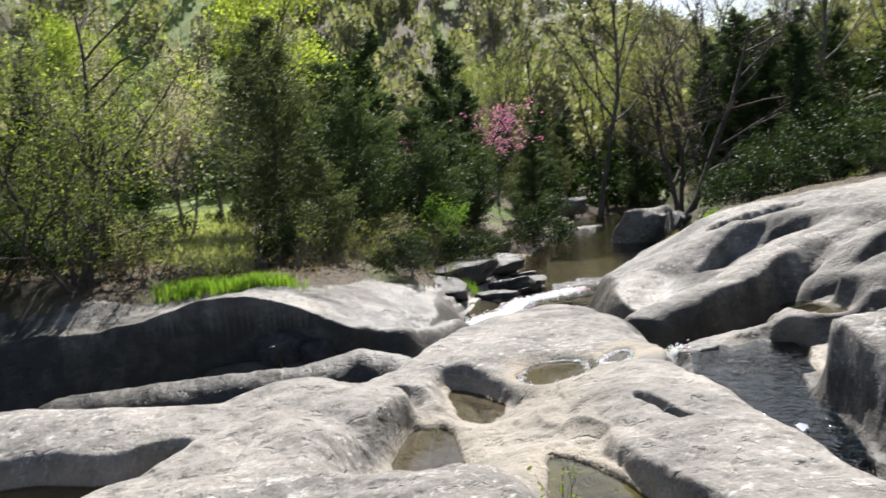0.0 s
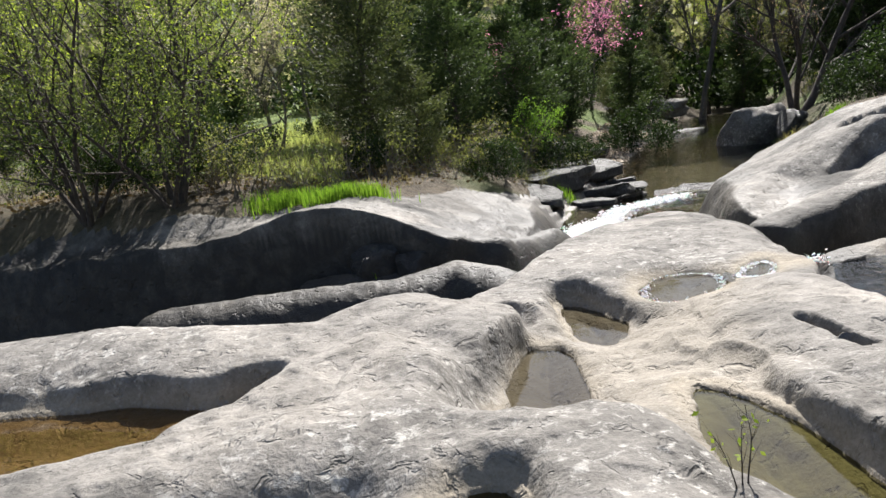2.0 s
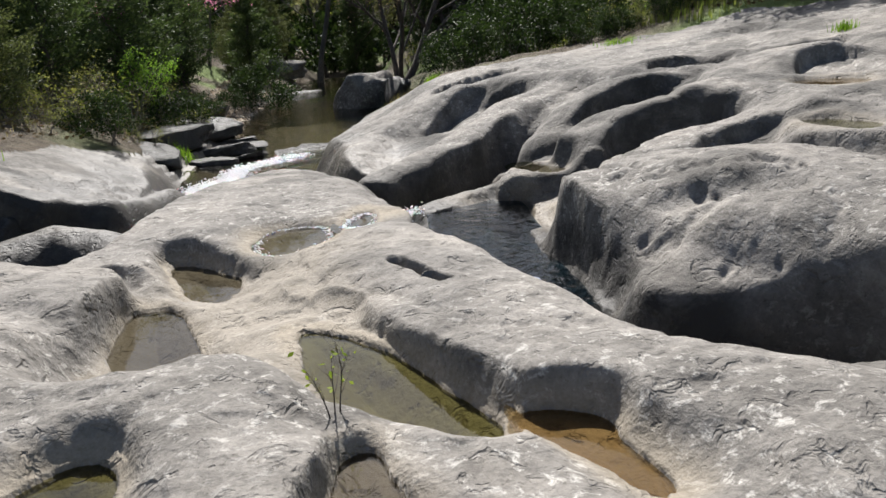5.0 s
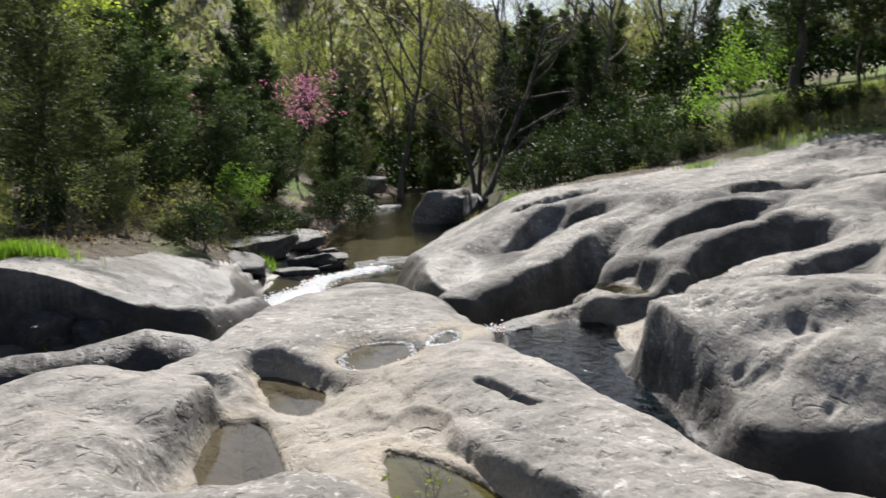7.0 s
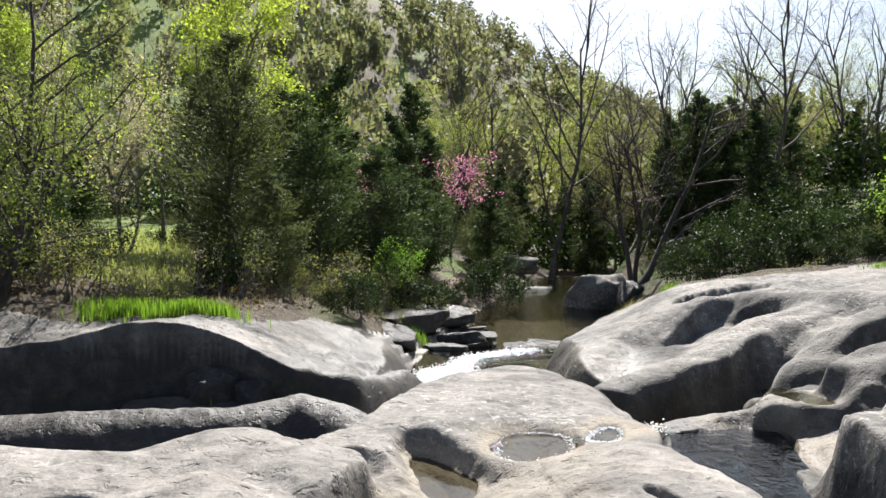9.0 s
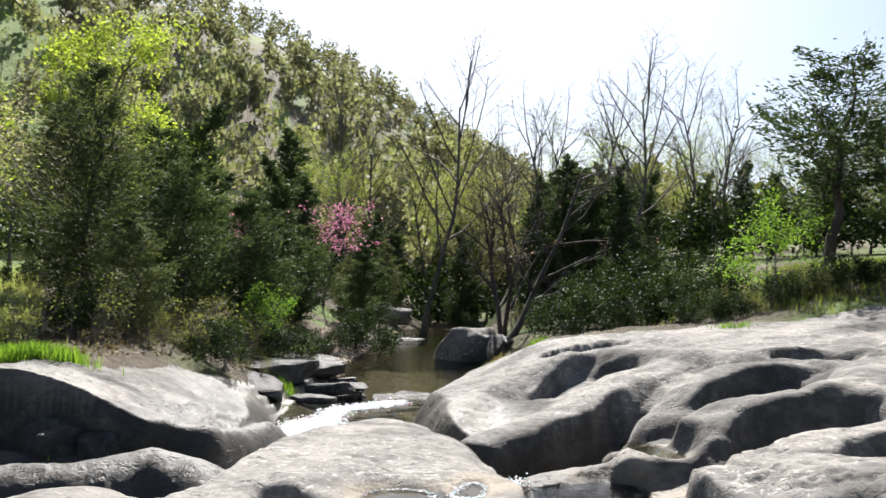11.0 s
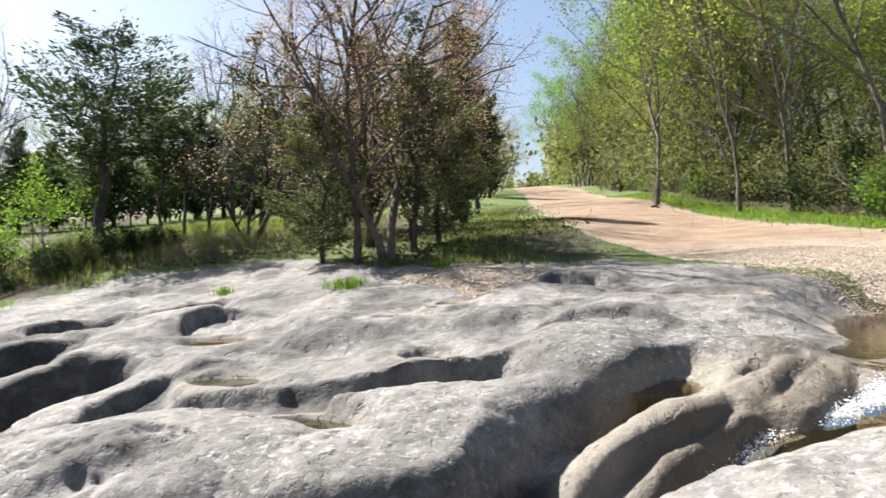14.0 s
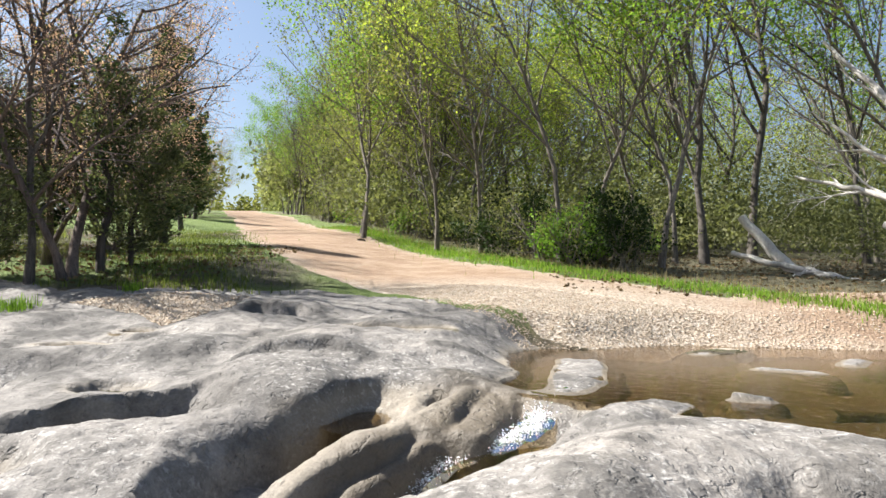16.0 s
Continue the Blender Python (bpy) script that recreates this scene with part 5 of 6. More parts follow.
def far_wood(name, count, az, rad, leaf, label, size=0.55, tall=(6, 13), thick=60):
    """Crowns of a distant wood, too many to tell apart."""
    r = np.random.default_rng(count)
    P = []
    for _ in range(count):
        a, d = radians(r.uniform(*az)), r.uniform(*rad) ** 1.0
        x, y = d * math.sin(a), d * math.cos(a)
        h, w = r.uniform(*tall), r.uniform(1.6, 3.4)
        n = thick
        u = r.normal(0, 1, (n, 3))
        u /= np.linalg.norm(u, axis=1)[:, None]
        u *= r.uniform(0.35, 1.0, (n, 1))
        P.append(np.array([x, y, ground_z(x, y) + h * 0.58]) + u * np.array([w, w, h * 0.45]))
    P = np.concatenate(P)
    ob = new(name, leaf_mesh(name, P, size, LEAF[leaf], r))
    return tagged(ob, label, "trees", kind="stuff")


far_wood("far_wood", 1300, (-62, 32), (62, 280), "hill", "wooded hillside in pale spring green", 0.5, thick=110)
far_wood("far_wood", 1300, (-62, 32), (60, 280), "hill_bud", "wooded hillside with bare and budding trees", 0.5, thick=110)
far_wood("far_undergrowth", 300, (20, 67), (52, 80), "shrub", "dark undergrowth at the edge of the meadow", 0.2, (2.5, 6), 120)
far_wood("far_wood", 200, (25, 56), (75, 170), "olive", "distant belt of trees beyond the meadow", 0.45, (5, 9))
far_wood("far_wood", 420, (77, 125), (42, 110), "deep", "deep wood beyond the road", 0.09, (8, 17), 520)
far_wood("far_wood", 60, (77, 125), (34, 110), "spring", "deep wood beyond the road in new leaf", 0.1, (8, 15), 420)
far_wood("far_wood", 230, (50, 69), (48, 200), "olive", "belt of trees along the road", 0.3, (5, 9), 110)
far_wood("far_wood", 90, (64, 80), (215, 265), "olive", "trees at the far end of the road", 0.6, (8, 13), 110)
far_wood("far_wood", 110, (73, 79), (85, 220), "hill", "trees that line the far road", 0.35, (8, 12), 120)
far_wood("far_undergrowth", 240, (78, 122), (30, 75), "deep", "undergrowth in the wood beyond the road", 0.1, (1.6, 5.5), 260)
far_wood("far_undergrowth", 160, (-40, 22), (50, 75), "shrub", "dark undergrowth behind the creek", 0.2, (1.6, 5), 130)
far_wood("far_undergrowth", 110, (86, 118), (26, 40), "deep", "low brush under the trees beyond the road", 0.07, (1.0, 3.0), 200)
for i in range(26):
    u = RNG.random()
    plant([BRUSH, SHRUB, BRUSH, SHRUB][i % 4], 9.6 + 5.5 * u + RNG.uniform(-0.4, 0.4), 16.6 - 1.2 * u + RNG.uniform(0, 1.6), RNG.uniform(0.3, 0.6), RNG.uniform(0, 360), group="brush by the rock")
for i in range(16):
    plant(BRUSH, RNG.uniform(13.4, 17.5), RNG.uniform(8.6, 15), RNG.uniform(0.3, 0.6), RNG.uniform(0, 360), group="brush by the rock")
for ob in (PINE, PINE_B, CEDAR, CEDAR_B, CEDAR_E, CEDAR_C, CEDAR_D, SPRING, SPRING_B, SPRING_C, SPRING_D, BARE, BARE_B, BUSH, BLOSSOM, SAPLING, REDBUD, RUSTY, SHRUB, SHRUB_B, BRUSH):
    for o in (*ob.children, ob):
        bpy.data.objects.remove(o)


# ---- loose rocks ----
def wet_rock_material():
    m, nt, b = mat("creek_rock")
    v = coords(nt)
    n = noise_tex(nt, v, 4.0, 6, 0.7)
    nt.links.new(ramp(nt, n, [(0.3, (0.014, 0.013, 0.012)), (0.52, (0.04, 0.038, 0.035)), (0.74, (0.12, 0.114, 0.105))]), b.inputs["Base Color"])
    nt.links.new(ramp(nt, n, [(0.4, (0.42, 0.42, 0.42)), (0.65, (0.8, 0.8, 0.8))]), b.inputs["Roughness"])
    b.inputs["Specular IOR Level"].default_value = 0.3
    bump(nt, b, [(n, 0.1), (noise_tex(nt, v, 30.0, 4, 0.7), 0.012)], 1.0)
    return m


ROCK_WET = wet_rock_material()


def rock_mesh(name, seed, sx, sy, sz, rough=0.34, flat=0.42):
    bm = bmesh.new()
    bmesh.ops.create_icosphere(bm, subdivisions=4, radius=1.0)
    r = random.Random(seed)
    planes = [(Vector((r.gauss(0, 1), r.gauss(0, 1), r.gauss(0, 0.6))).normalized(), r.uniform(0.6, 0.95)) for _ in range(7)]
    for v in bm.verts:
        p = v.co.copy()
        n = noise.noise(p * 1.3 + Vector((seed * 3.1, seed, 0))) * rough + noise.noise(p * 3.4 + Vector((0, seed * 1.7, 2))) * rough * 0.4 + noise.noise(p * 9 + Vector((seed, 5, 0))) * rough * 0.12
        p *= 1 + n
        for q, d in planes:
            p -= q * max(0.0, p.dot(q) - d)
        p.z = max(-0.7, min(flat + 0.12 * noise.noise(p * 2.1 + Vector((0, 0, seed))), p.z))
        p.x = max(-0.8, min(0.85, p.x)) + 0.1 * p.x
        v.co = Vector((p.x * sx, p.y * sy, (p.z + 0.3) * sz))
    me = bpy.data.meshes.new(name)
    bm.to_mesh(me)
    bm.free()
    for f in me.polygons:
        f.use_smooth = True
    me.materials.append(ROCK_WET if sz < 0.65 or flat < 0.5 else ROCK)
    return me


def rock(x, y, sx, sy, sz, turn, seed, label, name="boulder", z=None, tip=0, flat=0.85):
    ob = new(name, rock_mesh(name, seed, sx, sy, sz, 0.42, flat))
    ob.matrix_world = pose(x, y, (ground_z(x, y) if z is None else z) - 0.08 * sz, tip, 0, turn)
    return tagged(ob, label, "rock")


SLAB = "broken grey sandstone slab beside the creek"
for i, (x, y, sx, sy, sz, turn) in enumerate([(0.1, 20.2, 1.3, 0.8, 0.7, 50), (0.9, 22.4, 1.4, 0.9, 0.7, 30), (1.5, 20.6, 0.9, 0.6, 0.5, 15), (2.3, 21.3, 0.6, 0.45, 0.35, 70), (1.0, 19.2, 0.7, 0.5, 0.4, 160), (1.9, 19.6, 0.5, 0.35, 0.3, 35),
                                            (-0.2, 18.4, 0.9, 0.7, 0.6, 80), (2.0, 22.6, 0.7, 0.5, 0.35, 15), (1.3, 25.5, 1.0, 0.7, 0.6, 0), (2.9, 19.4, 0.5, 0.3, 0.25, 10), (3.6, 19.6, 0.6, 0.35, 0.3, 160), (0.2, 24.6, 1.1, 0.8, 0.9, 100)]):
    rock(x, y, sx, sy, sz * 0.75, turn, i + 3, SLAB, "rock_slab", max(ground_z(x, y), CREEK_Z - 0.08), 16 * math.sin(i * 2.3), 0.3)
rock(7.5, 28.3, 1.35, 1.0, 1.25, 10, 41, "large rounded grey boulder beside a tree trunk")
rock(8.3, 27.0, 0.7, 0.5, 0.6, 60, 42, "grey boulder on the creek bank")
rock(6.3, 37.5, 1.7, 0.9, 0.4, 15, 43, "low dark rock ledge behind the creek", "rock_ledge")
rock(5.4, 44.0, 3.0, 1.4, 0.7, 0, 44, "dark rock ledge in the shade of the wood", "rock_ledge")
rock(-2.7, 11.25, 0.5, 0.35, 0.55, 20, 45, "fallen grey rock against the ledge", z=-0.95)
rock(-2.15, 11.2, 0.35, 0.3, 0.4, 60, 46, "fallen grey rock against the ledge", z=-0.95)


# ---- grass, litter, gravel ----
def blades(name, places, height, width, leaf, seed, label, lean=0.35, category="grass"):
    r = np.random.default_rng(seed)
    P = np.array(places)
    n = len(P)
    a = r.uniform(0, 2 * np.pi, n)
    h = height * r.uniform(0.45, 1.15, n)
    d = np.stack([np.cos(a), np.sin(a), np.zeros(n)], 1)
    o = np.stack([-np.sin(a), np.cos(a), np.zeros(n)], 1)
    bend = (r.uniform(0.1, 1, n) * lean)[:, None]
    w = (width * r.uniform(0.6, 1.3, n))[:, None]
    up = np.array([0, 0, 1.0])
    mid = P + up * (h * 0.55)[:, None] + d * bend * (h * 0.35)[:, None]
    tip = P + up * (h * 0.95)[:, None] + d * bend * h[:, None]
    v = np.stack([P - o * w, P + o * w, mid + o * w * 0.7, mid - o * w * 0.7, tip], 1).reshape(-1, 3)
    b = np.arange(n) * 5
    f = np.concatenate([np.stack([b, b + 1, b + 2], 1), np.stack([b, b + 2, b + 3], 1), np.stack([b + 3, b + 2, b + 4], 1)])
    return tagged(new(name, mesh_from(name, v, f, LEAF[leaf], smooth=False)), label, category, kind="stuff")


def spots(cx, cy, rx, ry, n, seed, turn=0.0):
    r = np.random.default_rng(seed)
    out = []
    c, s = math.cos(radians(turn)), math.sin(radians(turn))
    for _ in range(n):
        u, v = r.normal(0, 0.45, 2)
        x, y = u * rx, v * ry
        x, y = cx + x * c - y * s, cy + x * s + y * c
        out.append((x, y, ground_z(x, y) - 0.02))
    return out


blades("grass", spots(-3.5, 12.75, 0.75, 0.3, 1500, 1, 10), 0.3, 0.008, "grass", 1, "clump of bright green grass on the rock ledge")
blades("grass", spots(-4.6, 13.0, 0.7, 0.4, 900, 2), 0.32, 0.008, "grass", 2, "rank green grass beside the ledge")
for i, (x, y, rr, n, h) in enumerate([(10.95, 7.5, 0.45, 260, 0.22), (12.4, 6.4, 0.25, 120, 0.18), (10.6, 9.9, 0.22, 110, 0.2), (9.3, 14.4, 0.5, 200, 0.14), (5.7, 20.7, 0.5, 300, 0.35), (7.5, 20.9, 0.4, 260, 0.3), (6.6, 18.7, 0.2, 80, 0.2),
                                   (0.35, 19.4, 0.35, 200, 0.3), (-2.75, 10.95, 0.12, 40, 0.2), (6.2, 21.4, 0.7, 260, 0.45)]):
    blades("grass_tuft", spots(x, y, rr, rr * 0.8, n, 10 + i), h, 0.008, "grass" if i < 9 else "dry", 10 + i, "small green tuft of grass growing in the rock" if i < 9 else "dry tuft of grass at the water's edge")
_r = np.random.default_rng(5)


def strip(n, xs, offset, spread, seed, line):
    r = np.random.default_rng(seed)
    out = []
    for _ in range(n):
        x = xs[0] + (xs[1] - xs[0]) * r.random() ** 1.5
        y = float(np.interp(x, *line)) + offset + spread * r.normal()
        out.append((x, y, ground_z(x, y) - 0.02))
    return out


VERGE = ([13, 15.2, 17.5, 21.5, 28, 41], [-7.5, -4.9, -2.2, 0.6, 3.6, 9.0])
blades("grass", strip(14000, (13, 42), -0.7, 0.6, 31, VERGE), 0.15, 0.012, "grass", 31, "strip of lush green grass along the road")
blades("grass", strip(3000, (13, 42), -1.6, 1.4, 32, VERGE), 0.3, 0.006, "dry", 32, "dry weeds at the edge of the wood")
NEARV = ([13, 16, 20, 26, 40], [6.0, 6.6, 8.4, 10.4, 15.5])
blades("grass", strip(6000, (12.6, 34), 0.2, 1.0, 33, NEARV), 0.15, 0.011, "meadow", 33, "green grass beneath the roadside trees")
blades("grass", [(x, y, ground_z(x, y) - 0.02) for x, y in zip(_r.uniform(11.5, 26, 9000), _r.uniform(14.5, 27, 9000))], 0.34, 0.014, "meadow", 34, "rough green meadow grass behind the rock")
blades("grass", [(x, y, ground_z(x, y) - 0.02) for x, y in zip(_r.uniform(-12, -2.5, 3500), _r.uniform(14.5, 26, 3500))], 0.17, 0.008, "dry", 35, "dry grass and weeds on the creek bank")
blades("grass", [(-y * math.tan(a), y, ground_z(-y * math.tan(a), y) - 0.02) for a, y in zip(_r.uniform(radians(15), radians(24), 9000), _r.uniform(16, 46, 9000))], 0.25, 0.014, "pale", 36, "pale grass of a sunny clearing behind the bank")

# leaf litter on the banks
_n = 16000
_x = np.concatenate([_r.uniform(-12, 0.5, _n // 2), _r.uniform(12.6, 21, _n // 4), _r.uniform(15, 30, _n // 4)])
_y = np.concatenate([_r.uniform(12.6, 27, _n // 2), _r.uniform(5.5, 16, _n // 4), _r.uniform(-14, -1, _n // 4)])
_soil = poly_sd(_x, _y, ROCK_POLY) > 0.5
_P = np.array([(x, y, ground_z(x, y) + 0.03) for x, y in zip(_x[_soil], _y[_soil])])
LEAF["litter"] = leaf_material("leaf_litter", (0.07, 0.045, 0.025), (0.24, 0.17, 0.1), 0.15)
tagged(new("leaf_litter", leaf_mesh("leaf_litter", _P, 0.05, LEAF["litter"], _r, flat=0.8)), "dead brown leaves on the ground under the trees", "leaves", kind="stuff")


def stones(name, P, size, seed, material, label):
    """Small uneven pebbles, each a squashed eight-sided lump."""
    r = np.random.default_rng(seed)
    base = np.array([(1, 0, 0), (0, 1, 0), (-1, 0, 0), (0, -1, 0), (0, 0, 0.75), (0, 0, -0.5)], float)
    tri = np.array([(0, 1, 4), (1, 2, 4), (2, 3, 4), (3, 0, 4), (1, 0, 5), (2, 1, 5), (3, 2, 5), (0, 3, 5)])
    n = len(P)
    a = r.uniform(0, 2 * np.pi, n)
    s = size * r.uniform(0.4, 1.5, (n, 1, 1)) * r.uniform(0.7, 1.3, (n, 1, 3))
    v = base[None] * r.uniform(0.75, 1.25, (n, 6, 1)) * s
    x = v[..., 0] * np.cos(a)[:, None] - v[..., 1] * np.sin(a)[:, None]
    y = v[..., 0] * np.sin(a)[:, None] + v[..., 1] * np.cos(a)[:, None]
    v = np.stack([x, y, v[..., 2]], -1) + np.asarray(P)[:, None]
    f = (tri[None] + 6 * np.arange(n)[:, None, None]).reshape(-1, 3)
    return tagged(new(name, mesh_from(name, v.reshape(-1, 3), f, material, smooth=False)), label, "stones", kind="stuff")


def pebble_material():
    m, nt, b = mat("pebble")
    g = nt.nodes.new("ShaderNodeNewGeometry")
    c = ramp(nt, g.outputs["Random Per Island"], [(0.0, (0.2, 0.14, 0.09)), (0.35, (0.37, 0.29, 0.2)), (0.75, (0.48, 0.41, 0.32)), (1.0, (0.32, 0.27, 0.22))])
    nt.links.new(c, b.inputs["Base Color"])
    b.inputs["Roughness"].default_value = 0.9
    return m


PEBBLE = pebble_material()


def in_poly(n, P, seed):
    r = np.random.default_rng(seed)
    P = np.array(P)
    xy = r.uniform(P.min(0), P.max(0), (n * 4, 2))
    xy = xy[poly_sd(xy[:, 0], xy[:, 1], [tuple(p) for p in P]) < 0][:n]
    return [(x, y, ground_z(x, y) + 0.004) for x, y in xy]


stones("gravel", in_poly(15000, [(11.0, -0.2), (12.6, 1.4), (14.2, 2.6), (15.5, 1.0), (14.6, -1.5), (13.4, -4.0), (11.6, -2.5)], 51), 0.013, 51, PEBBLE, "pale gravel at the edge of the road ford")
stones("gravel", in_poly(6000, GRAVEL, 52), 0.022, 52, PEBBLE, "patch of tan gravel on the bedrock")
stones("gravel", in_poly(1500, [(11.6, -3), (13.5, -4.2), (16, -6.5), (12.7, -8)], 53), 0.02, 53, PEBBLE, "stones along the muddy edge of the ford")
stones("creek_stone", in_poly(2600, [(0.6, 23), (2.2, 22.3), (3.4, 27), (6.5, 36), (7.5, 43), (3.5, 40), (1.2, 28)], 54), 0.09, 54, PEBBLE, "wet pebbles on the creek's shore")

# ---- running water ----
FOAM, _nt, _b = mat("foam")
_b.inputs["Base Color"].default_value = (0.88, 0.9, 0.9, 1)
_b.inputs["Roughness"].default_value = 0.35
_b.inputs["Subsurface Weight"].default_value = 0.2


def foam(line, spread, n, size, seed, label, lift=0.0):
    r = np.random.default_rng(seed)
    L = np.array(line, float)
    seg = r.integers(0, len(L) - 1, n)
    t = r.random((n, 1))
    P = L[seg] * (1 - t) + L[seg + 1] * t + r.normal(0, 1, (n, 3)) * np.array([spread, spread, spread * 0.15])
    return stones("foam", P + (0, 0, lift), size, seed, FOAM, label)


def ribbon(name, line, width, label, drop=0.0):
    """A sheet of water running down along a line."""
    L = np.array(line, float)
    t = np.linspace(0, len(L) - 1, 60)
    C = np.stack([np.interp(t, np.arange(len(L)), L[:, j]) for j in range(3)], 1)
    d = np.gradient(C, axis=0)
    o = np.stack([-d[:, 1], d[:, 0], np.zeros(60)], 1)
    o /= np.linalg.norm(o, axis=1)[:, None]
    cols = []
    for k in np.linspace(-1, 1, 9):
        cols.append(C + o * width * k + np.array([0, 0, 1]) * (0.02 * np.sin(t * 9 + 5 * k) - 0.03 * k * k)[:, None])
    v = np.stack(cols, 1).reshape(-1, 3)
    i, j = np.meshgrid(np.arange(59), np.arange(8), indexing="ij")
    f = np.stack([i * 9 + j, i * 9 + j + 1, (i + 1) * 9 + j + 1, (i + 1) * 9 + j], -1).reshape(-1, 4)
    return tagged(new(name, mesh_from(name, v, f, WATER["ford"])), label, "water", kind="structure")


ribbon("stream", [(7.3, -0.2, 0.67), (7.0, -0.08, 0.65), (6.8, 0.0, 0.57), (6.5, 0.12, 0.47), (6.2, 0.36, 0.4), (6.05, 0.75, 0.29), (5.75, 1.1, 0.1), (5.2, 1.35, -0.15), (4.6, 1.65, -0.32), (4.2, 1.95, -0.38), (3.5, 2.4, -0.42), (2.75, 2.75, -0.44), (2.12, 3.2, -0.44), (2.1, 4.1, -0.4), (2.5, 5.3, -0.36)], 0.15, "clear stream water sliding down a rock channel")
foam([(6.95, -0.06, 0.64), (6.8, 0.0, 0.58), (6.5, 0.12, 0.48), (6.2, 0.36, 0.41), (6.05, 0.75, 0.3), (5.75, 1.1, 0.12), (5.4, 1.28, -0.02)], 0.06, 4200, 0.005, 71, "white water tumbling down the rock step")
foam([(2.45, 7.85, -0.36), (2.4, 8.1, -0.5), (2.4, 8.4, -0.85)], 0.08, 1800, 0.009, 72, "white water pouring over the rock lip")
# white lumps serve as foam and as the sun's glare on the rapids
foam([(0.1, 13.8, -1.4), (0.3, 14.5, -1.4), (0.6, 15.4, -1.4), (1.0, 16.2, -1.4)], 0.26, 12000, 0.02, 73, "white foam and painted sun glare on the creek rapids")
foam([(0.7, 15.2, -1.41), (1.1, 16.4, -1.41), (1.5, 17.6, -1.41), (2.3, 18.2, -1.41), (3.1, 18.6, -1.41)], 0.16, 3000, 0.03, 74, "line of foam across the creek")
foam([(-0.6, 9.8, -1.4), (-0.3, 11.2, -1.4), (0.1, 12.6, -1.4)], 0.18, 900, 0.03, 75, "foam in the gorge below the shelf")

# white specks stand in for the sun's glints along two pool edges
for i in (4, 5):
    P = chaikin(BASINS[i][0], 2)
    P = [(x, y, BASINS[i][1] + 0.004) for x, y in P + P[:1]]
    foam(P, 0.02, 700, 0.006, 80 + i, "ring of white specks as sun glints round a rock pool")


# ---- fallen wood, stump, seedling ----
def log(name, line, r0, r1, material, label, seed=1, twigs=()):
    w = Wood(seed)
    L = np.array(line, float)
    t = np.linspace(0, len(L) - 1, 14)
    C = np.stack([np.interp(t, np.arange(len(L)), L[:, j]) for j in range(3)], 1) + w.r.normal(0, 0.02, (14, 3))
    w.tube(C, np.linspace(r0, r1, 14), 10)
    root = tagged(new(name), label, "log")
    root.location = L[0]
    me = w.wood_mesh(name + "_wood", material)
    ob = part("trunk", me, root)
    ob.matrix_parent_inverse = Matrix.Translation(-L[0])
    spec = {"levels": 2, "children": [5, 4, 3], "ratio": [0.5, 0.5, 0.5], "spread": [45, 45, 45], "first": [0.3, 0.2, 0.2], "wander": 0.16, "up": 0.0}
    for i, (k, way, length, rad) in enumerate(twigs):
        q = Wood(seed * 10 + i)
        q.branch(C[k], np.array(way) / np.linalg.norm(way), length, rad, 0, spec)
        ob = part("branch", q.wood_mesh(name + "_wood", material), root)
        ob.matrix_parent_inverse = Matrix.Translation(-L[0])
    return root


log("fallen_tree", [(22.1, -9.1, 1.45), (22.9, -8.2, 2.6), (23.56, -7.4, 3.77)], 0.22, 0.13, BARK_PALE, "bleached broken trunk leaning at the wood's edge", 3)
log("fallen_branch", [(20.9, -9.8, 1.75), (22.0, -8.4, 2.2), (23.2, -7.0, 2.66)], 0.12, 0.07, BARK_PALE, "pale fallen branch under the leaning trunk", 4)
log("fallen_log", [(21.9, -5.8, 1.5), (21.0, -7.6, 1.55), (20.0, -9.5, 1.55), (19.5, -10.8, 1.6)], 0.1, 0.2, BARK_PALE, "grey log lying along the grass verge", 5, [(4, (0.2, -1, 0.5), 1.5, 0.04), (8, (0, -1, 0.7), 1.6, 0.04)])
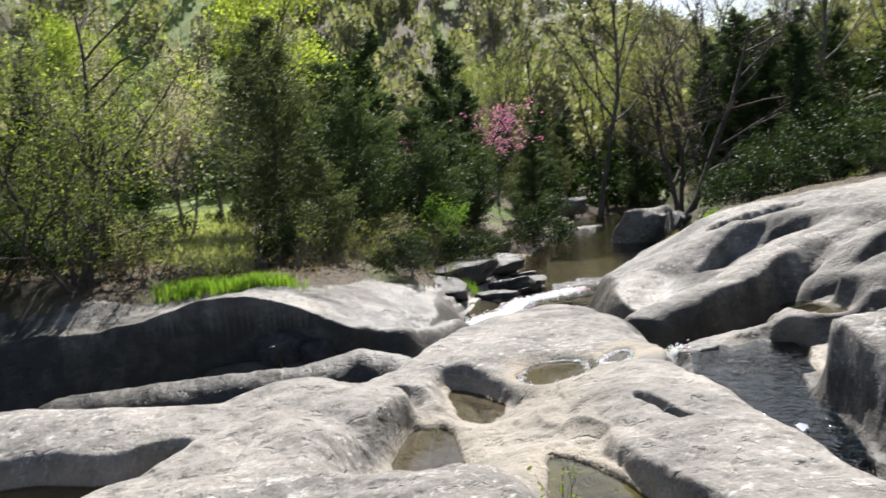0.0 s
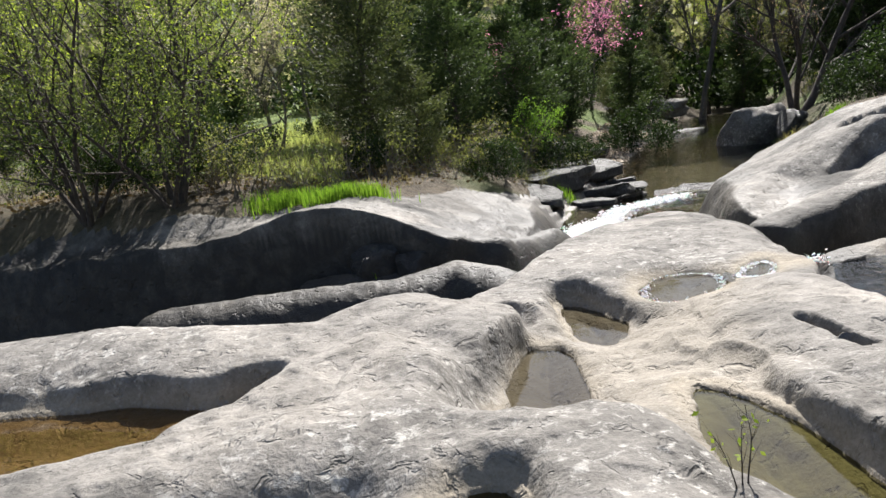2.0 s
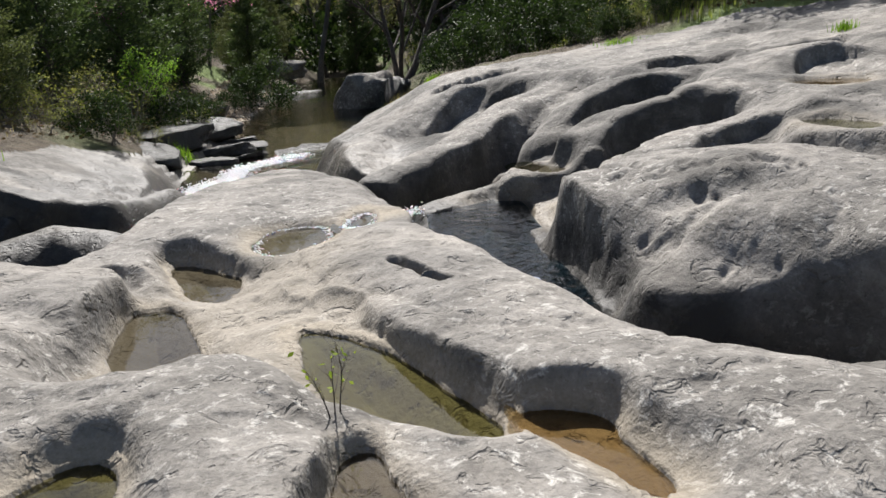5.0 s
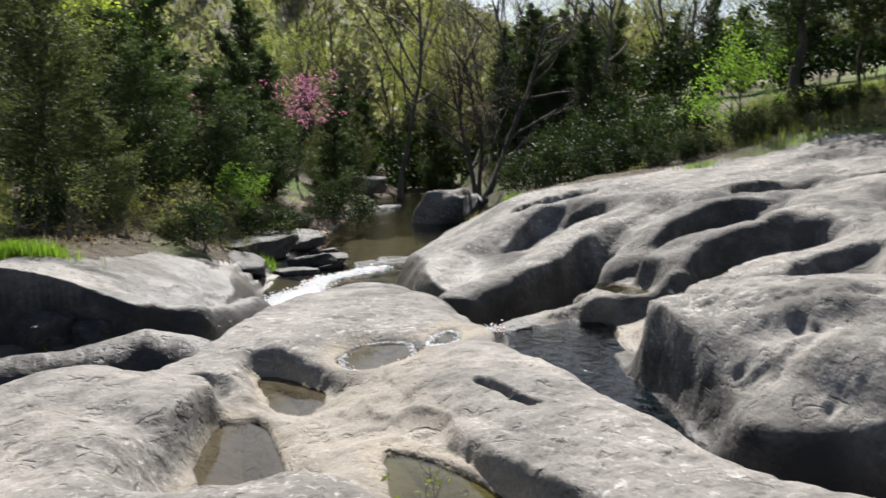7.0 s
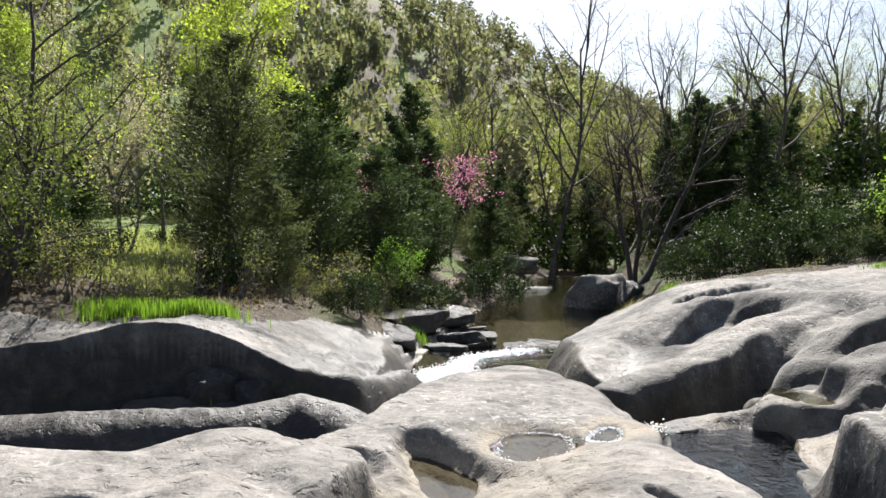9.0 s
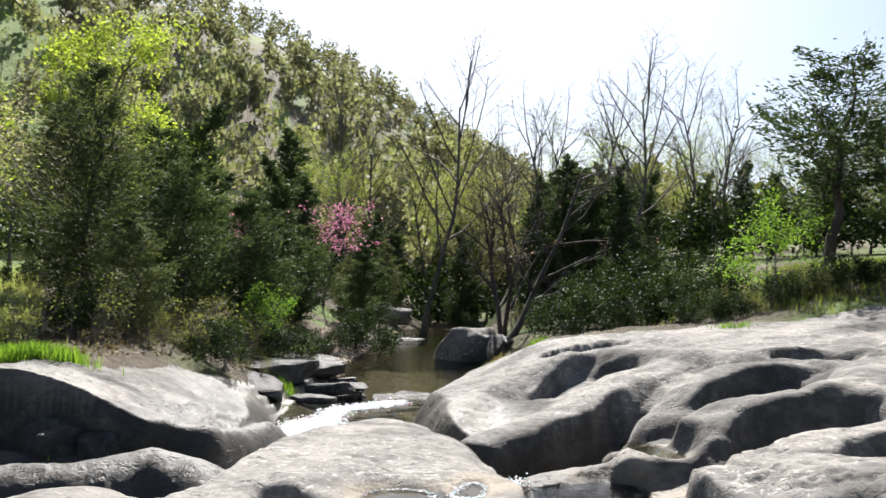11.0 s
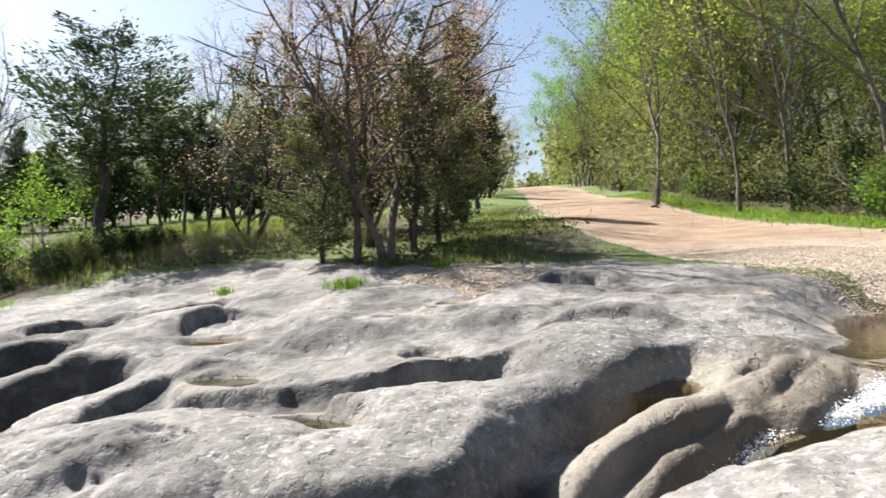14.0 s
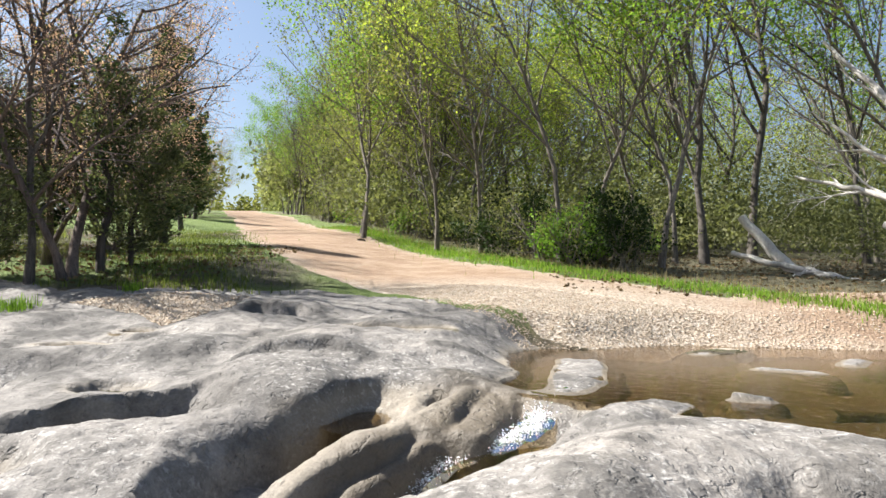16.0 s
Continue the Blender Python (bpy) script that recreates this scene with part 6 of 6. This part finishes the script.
log("dead_limb", [(18.6, -9.9, 5.3), (19.4, -9.5, 6.55), (20.45, -8.5, 8.22)], 0.13, 0.05, BARK_PALE, "bare white limb of a fallen tree", 6, [(6, (0.6, 0.5, 0.3), 1.6, 0.04)])
log("dead_limb", [(19.4, -10.6, 3.6), (20.56, -9.44, 4.32), (21.65, -8.24, 4.78)], 0.12, 0.03, BARK_PALE, "grey dead limb with bare twigs", 7, [(3, (0.7, 0.5, 0.5), 2.0, 0.04), (6, (0.5, 0.8, -0.1), 1.8, 0.035), (8, (0.9, 0.3, 0.5), 1.5, 0.03)])
log("dead_limb", [(19.3, -10.7, 4.5), (20.43, -9.7, 5.22), (21.47, -8.65, 6.61)], 0.1, 0.03, BARK_PALE, "grey dead limb with bare twigs", 8, [(4, (0.7, 0.6, 0.2), 1.8, 0.035), (7, (0.4, 0.9, 0.2), 1.5, 0.03)])
log("dead_limb", [(17.9, -10.0, 2.9), (18.96, -9.27, 3.2)], 0.13, 0.09, BARK_PALE, "short broken pale limb", 9)
log("fallen_branch", [(23.3, -4.0, 2.0), (24.04, -3.43, 2.66)], 0.05, 0.03, BARK_PALE, "short pale branch leaning in the brush", 10)
log("tree_stump", [(27.97, 5.1, 2.3), (27.95, 5.1, 2.7), (27.9, 5.12, 3.15)], 0.24, 0.16, BARK, "brown broken stump at the roadside", 11)

_w = Wood(77)
_spec = {"levels": 1, "children": [5, 3], "ratio": [0.5, 0.5], "spread": [35, 40], "first": [0.3, 0.3], "wander": 0.08, "up": 0.06}
for _k in range(3):
    _w.branch((0.02 * _k - 0.02, 0.015 * _k, -0.02), (0.12 * (_k - 1), 0.1, 1), 0.2 + 0.03 * _k, 0.003, 0, _spec)
seedling = tagged(new("seedling"), "small leafy seedling rooted at the rim of the pool", "plant")
part("stem", _w.wood_mesh("seedling_wood", BARK_DARK), seedling)
part("leaves", leaf_mesh("seedling_leaf", tips_to_leaves(_w, 26, 0.012, 0.06), 0.011, LEAF["spring"], _w.r), seedling)
seedling.location = (0.375, 2.715, ground_z(0.375, 2.715))
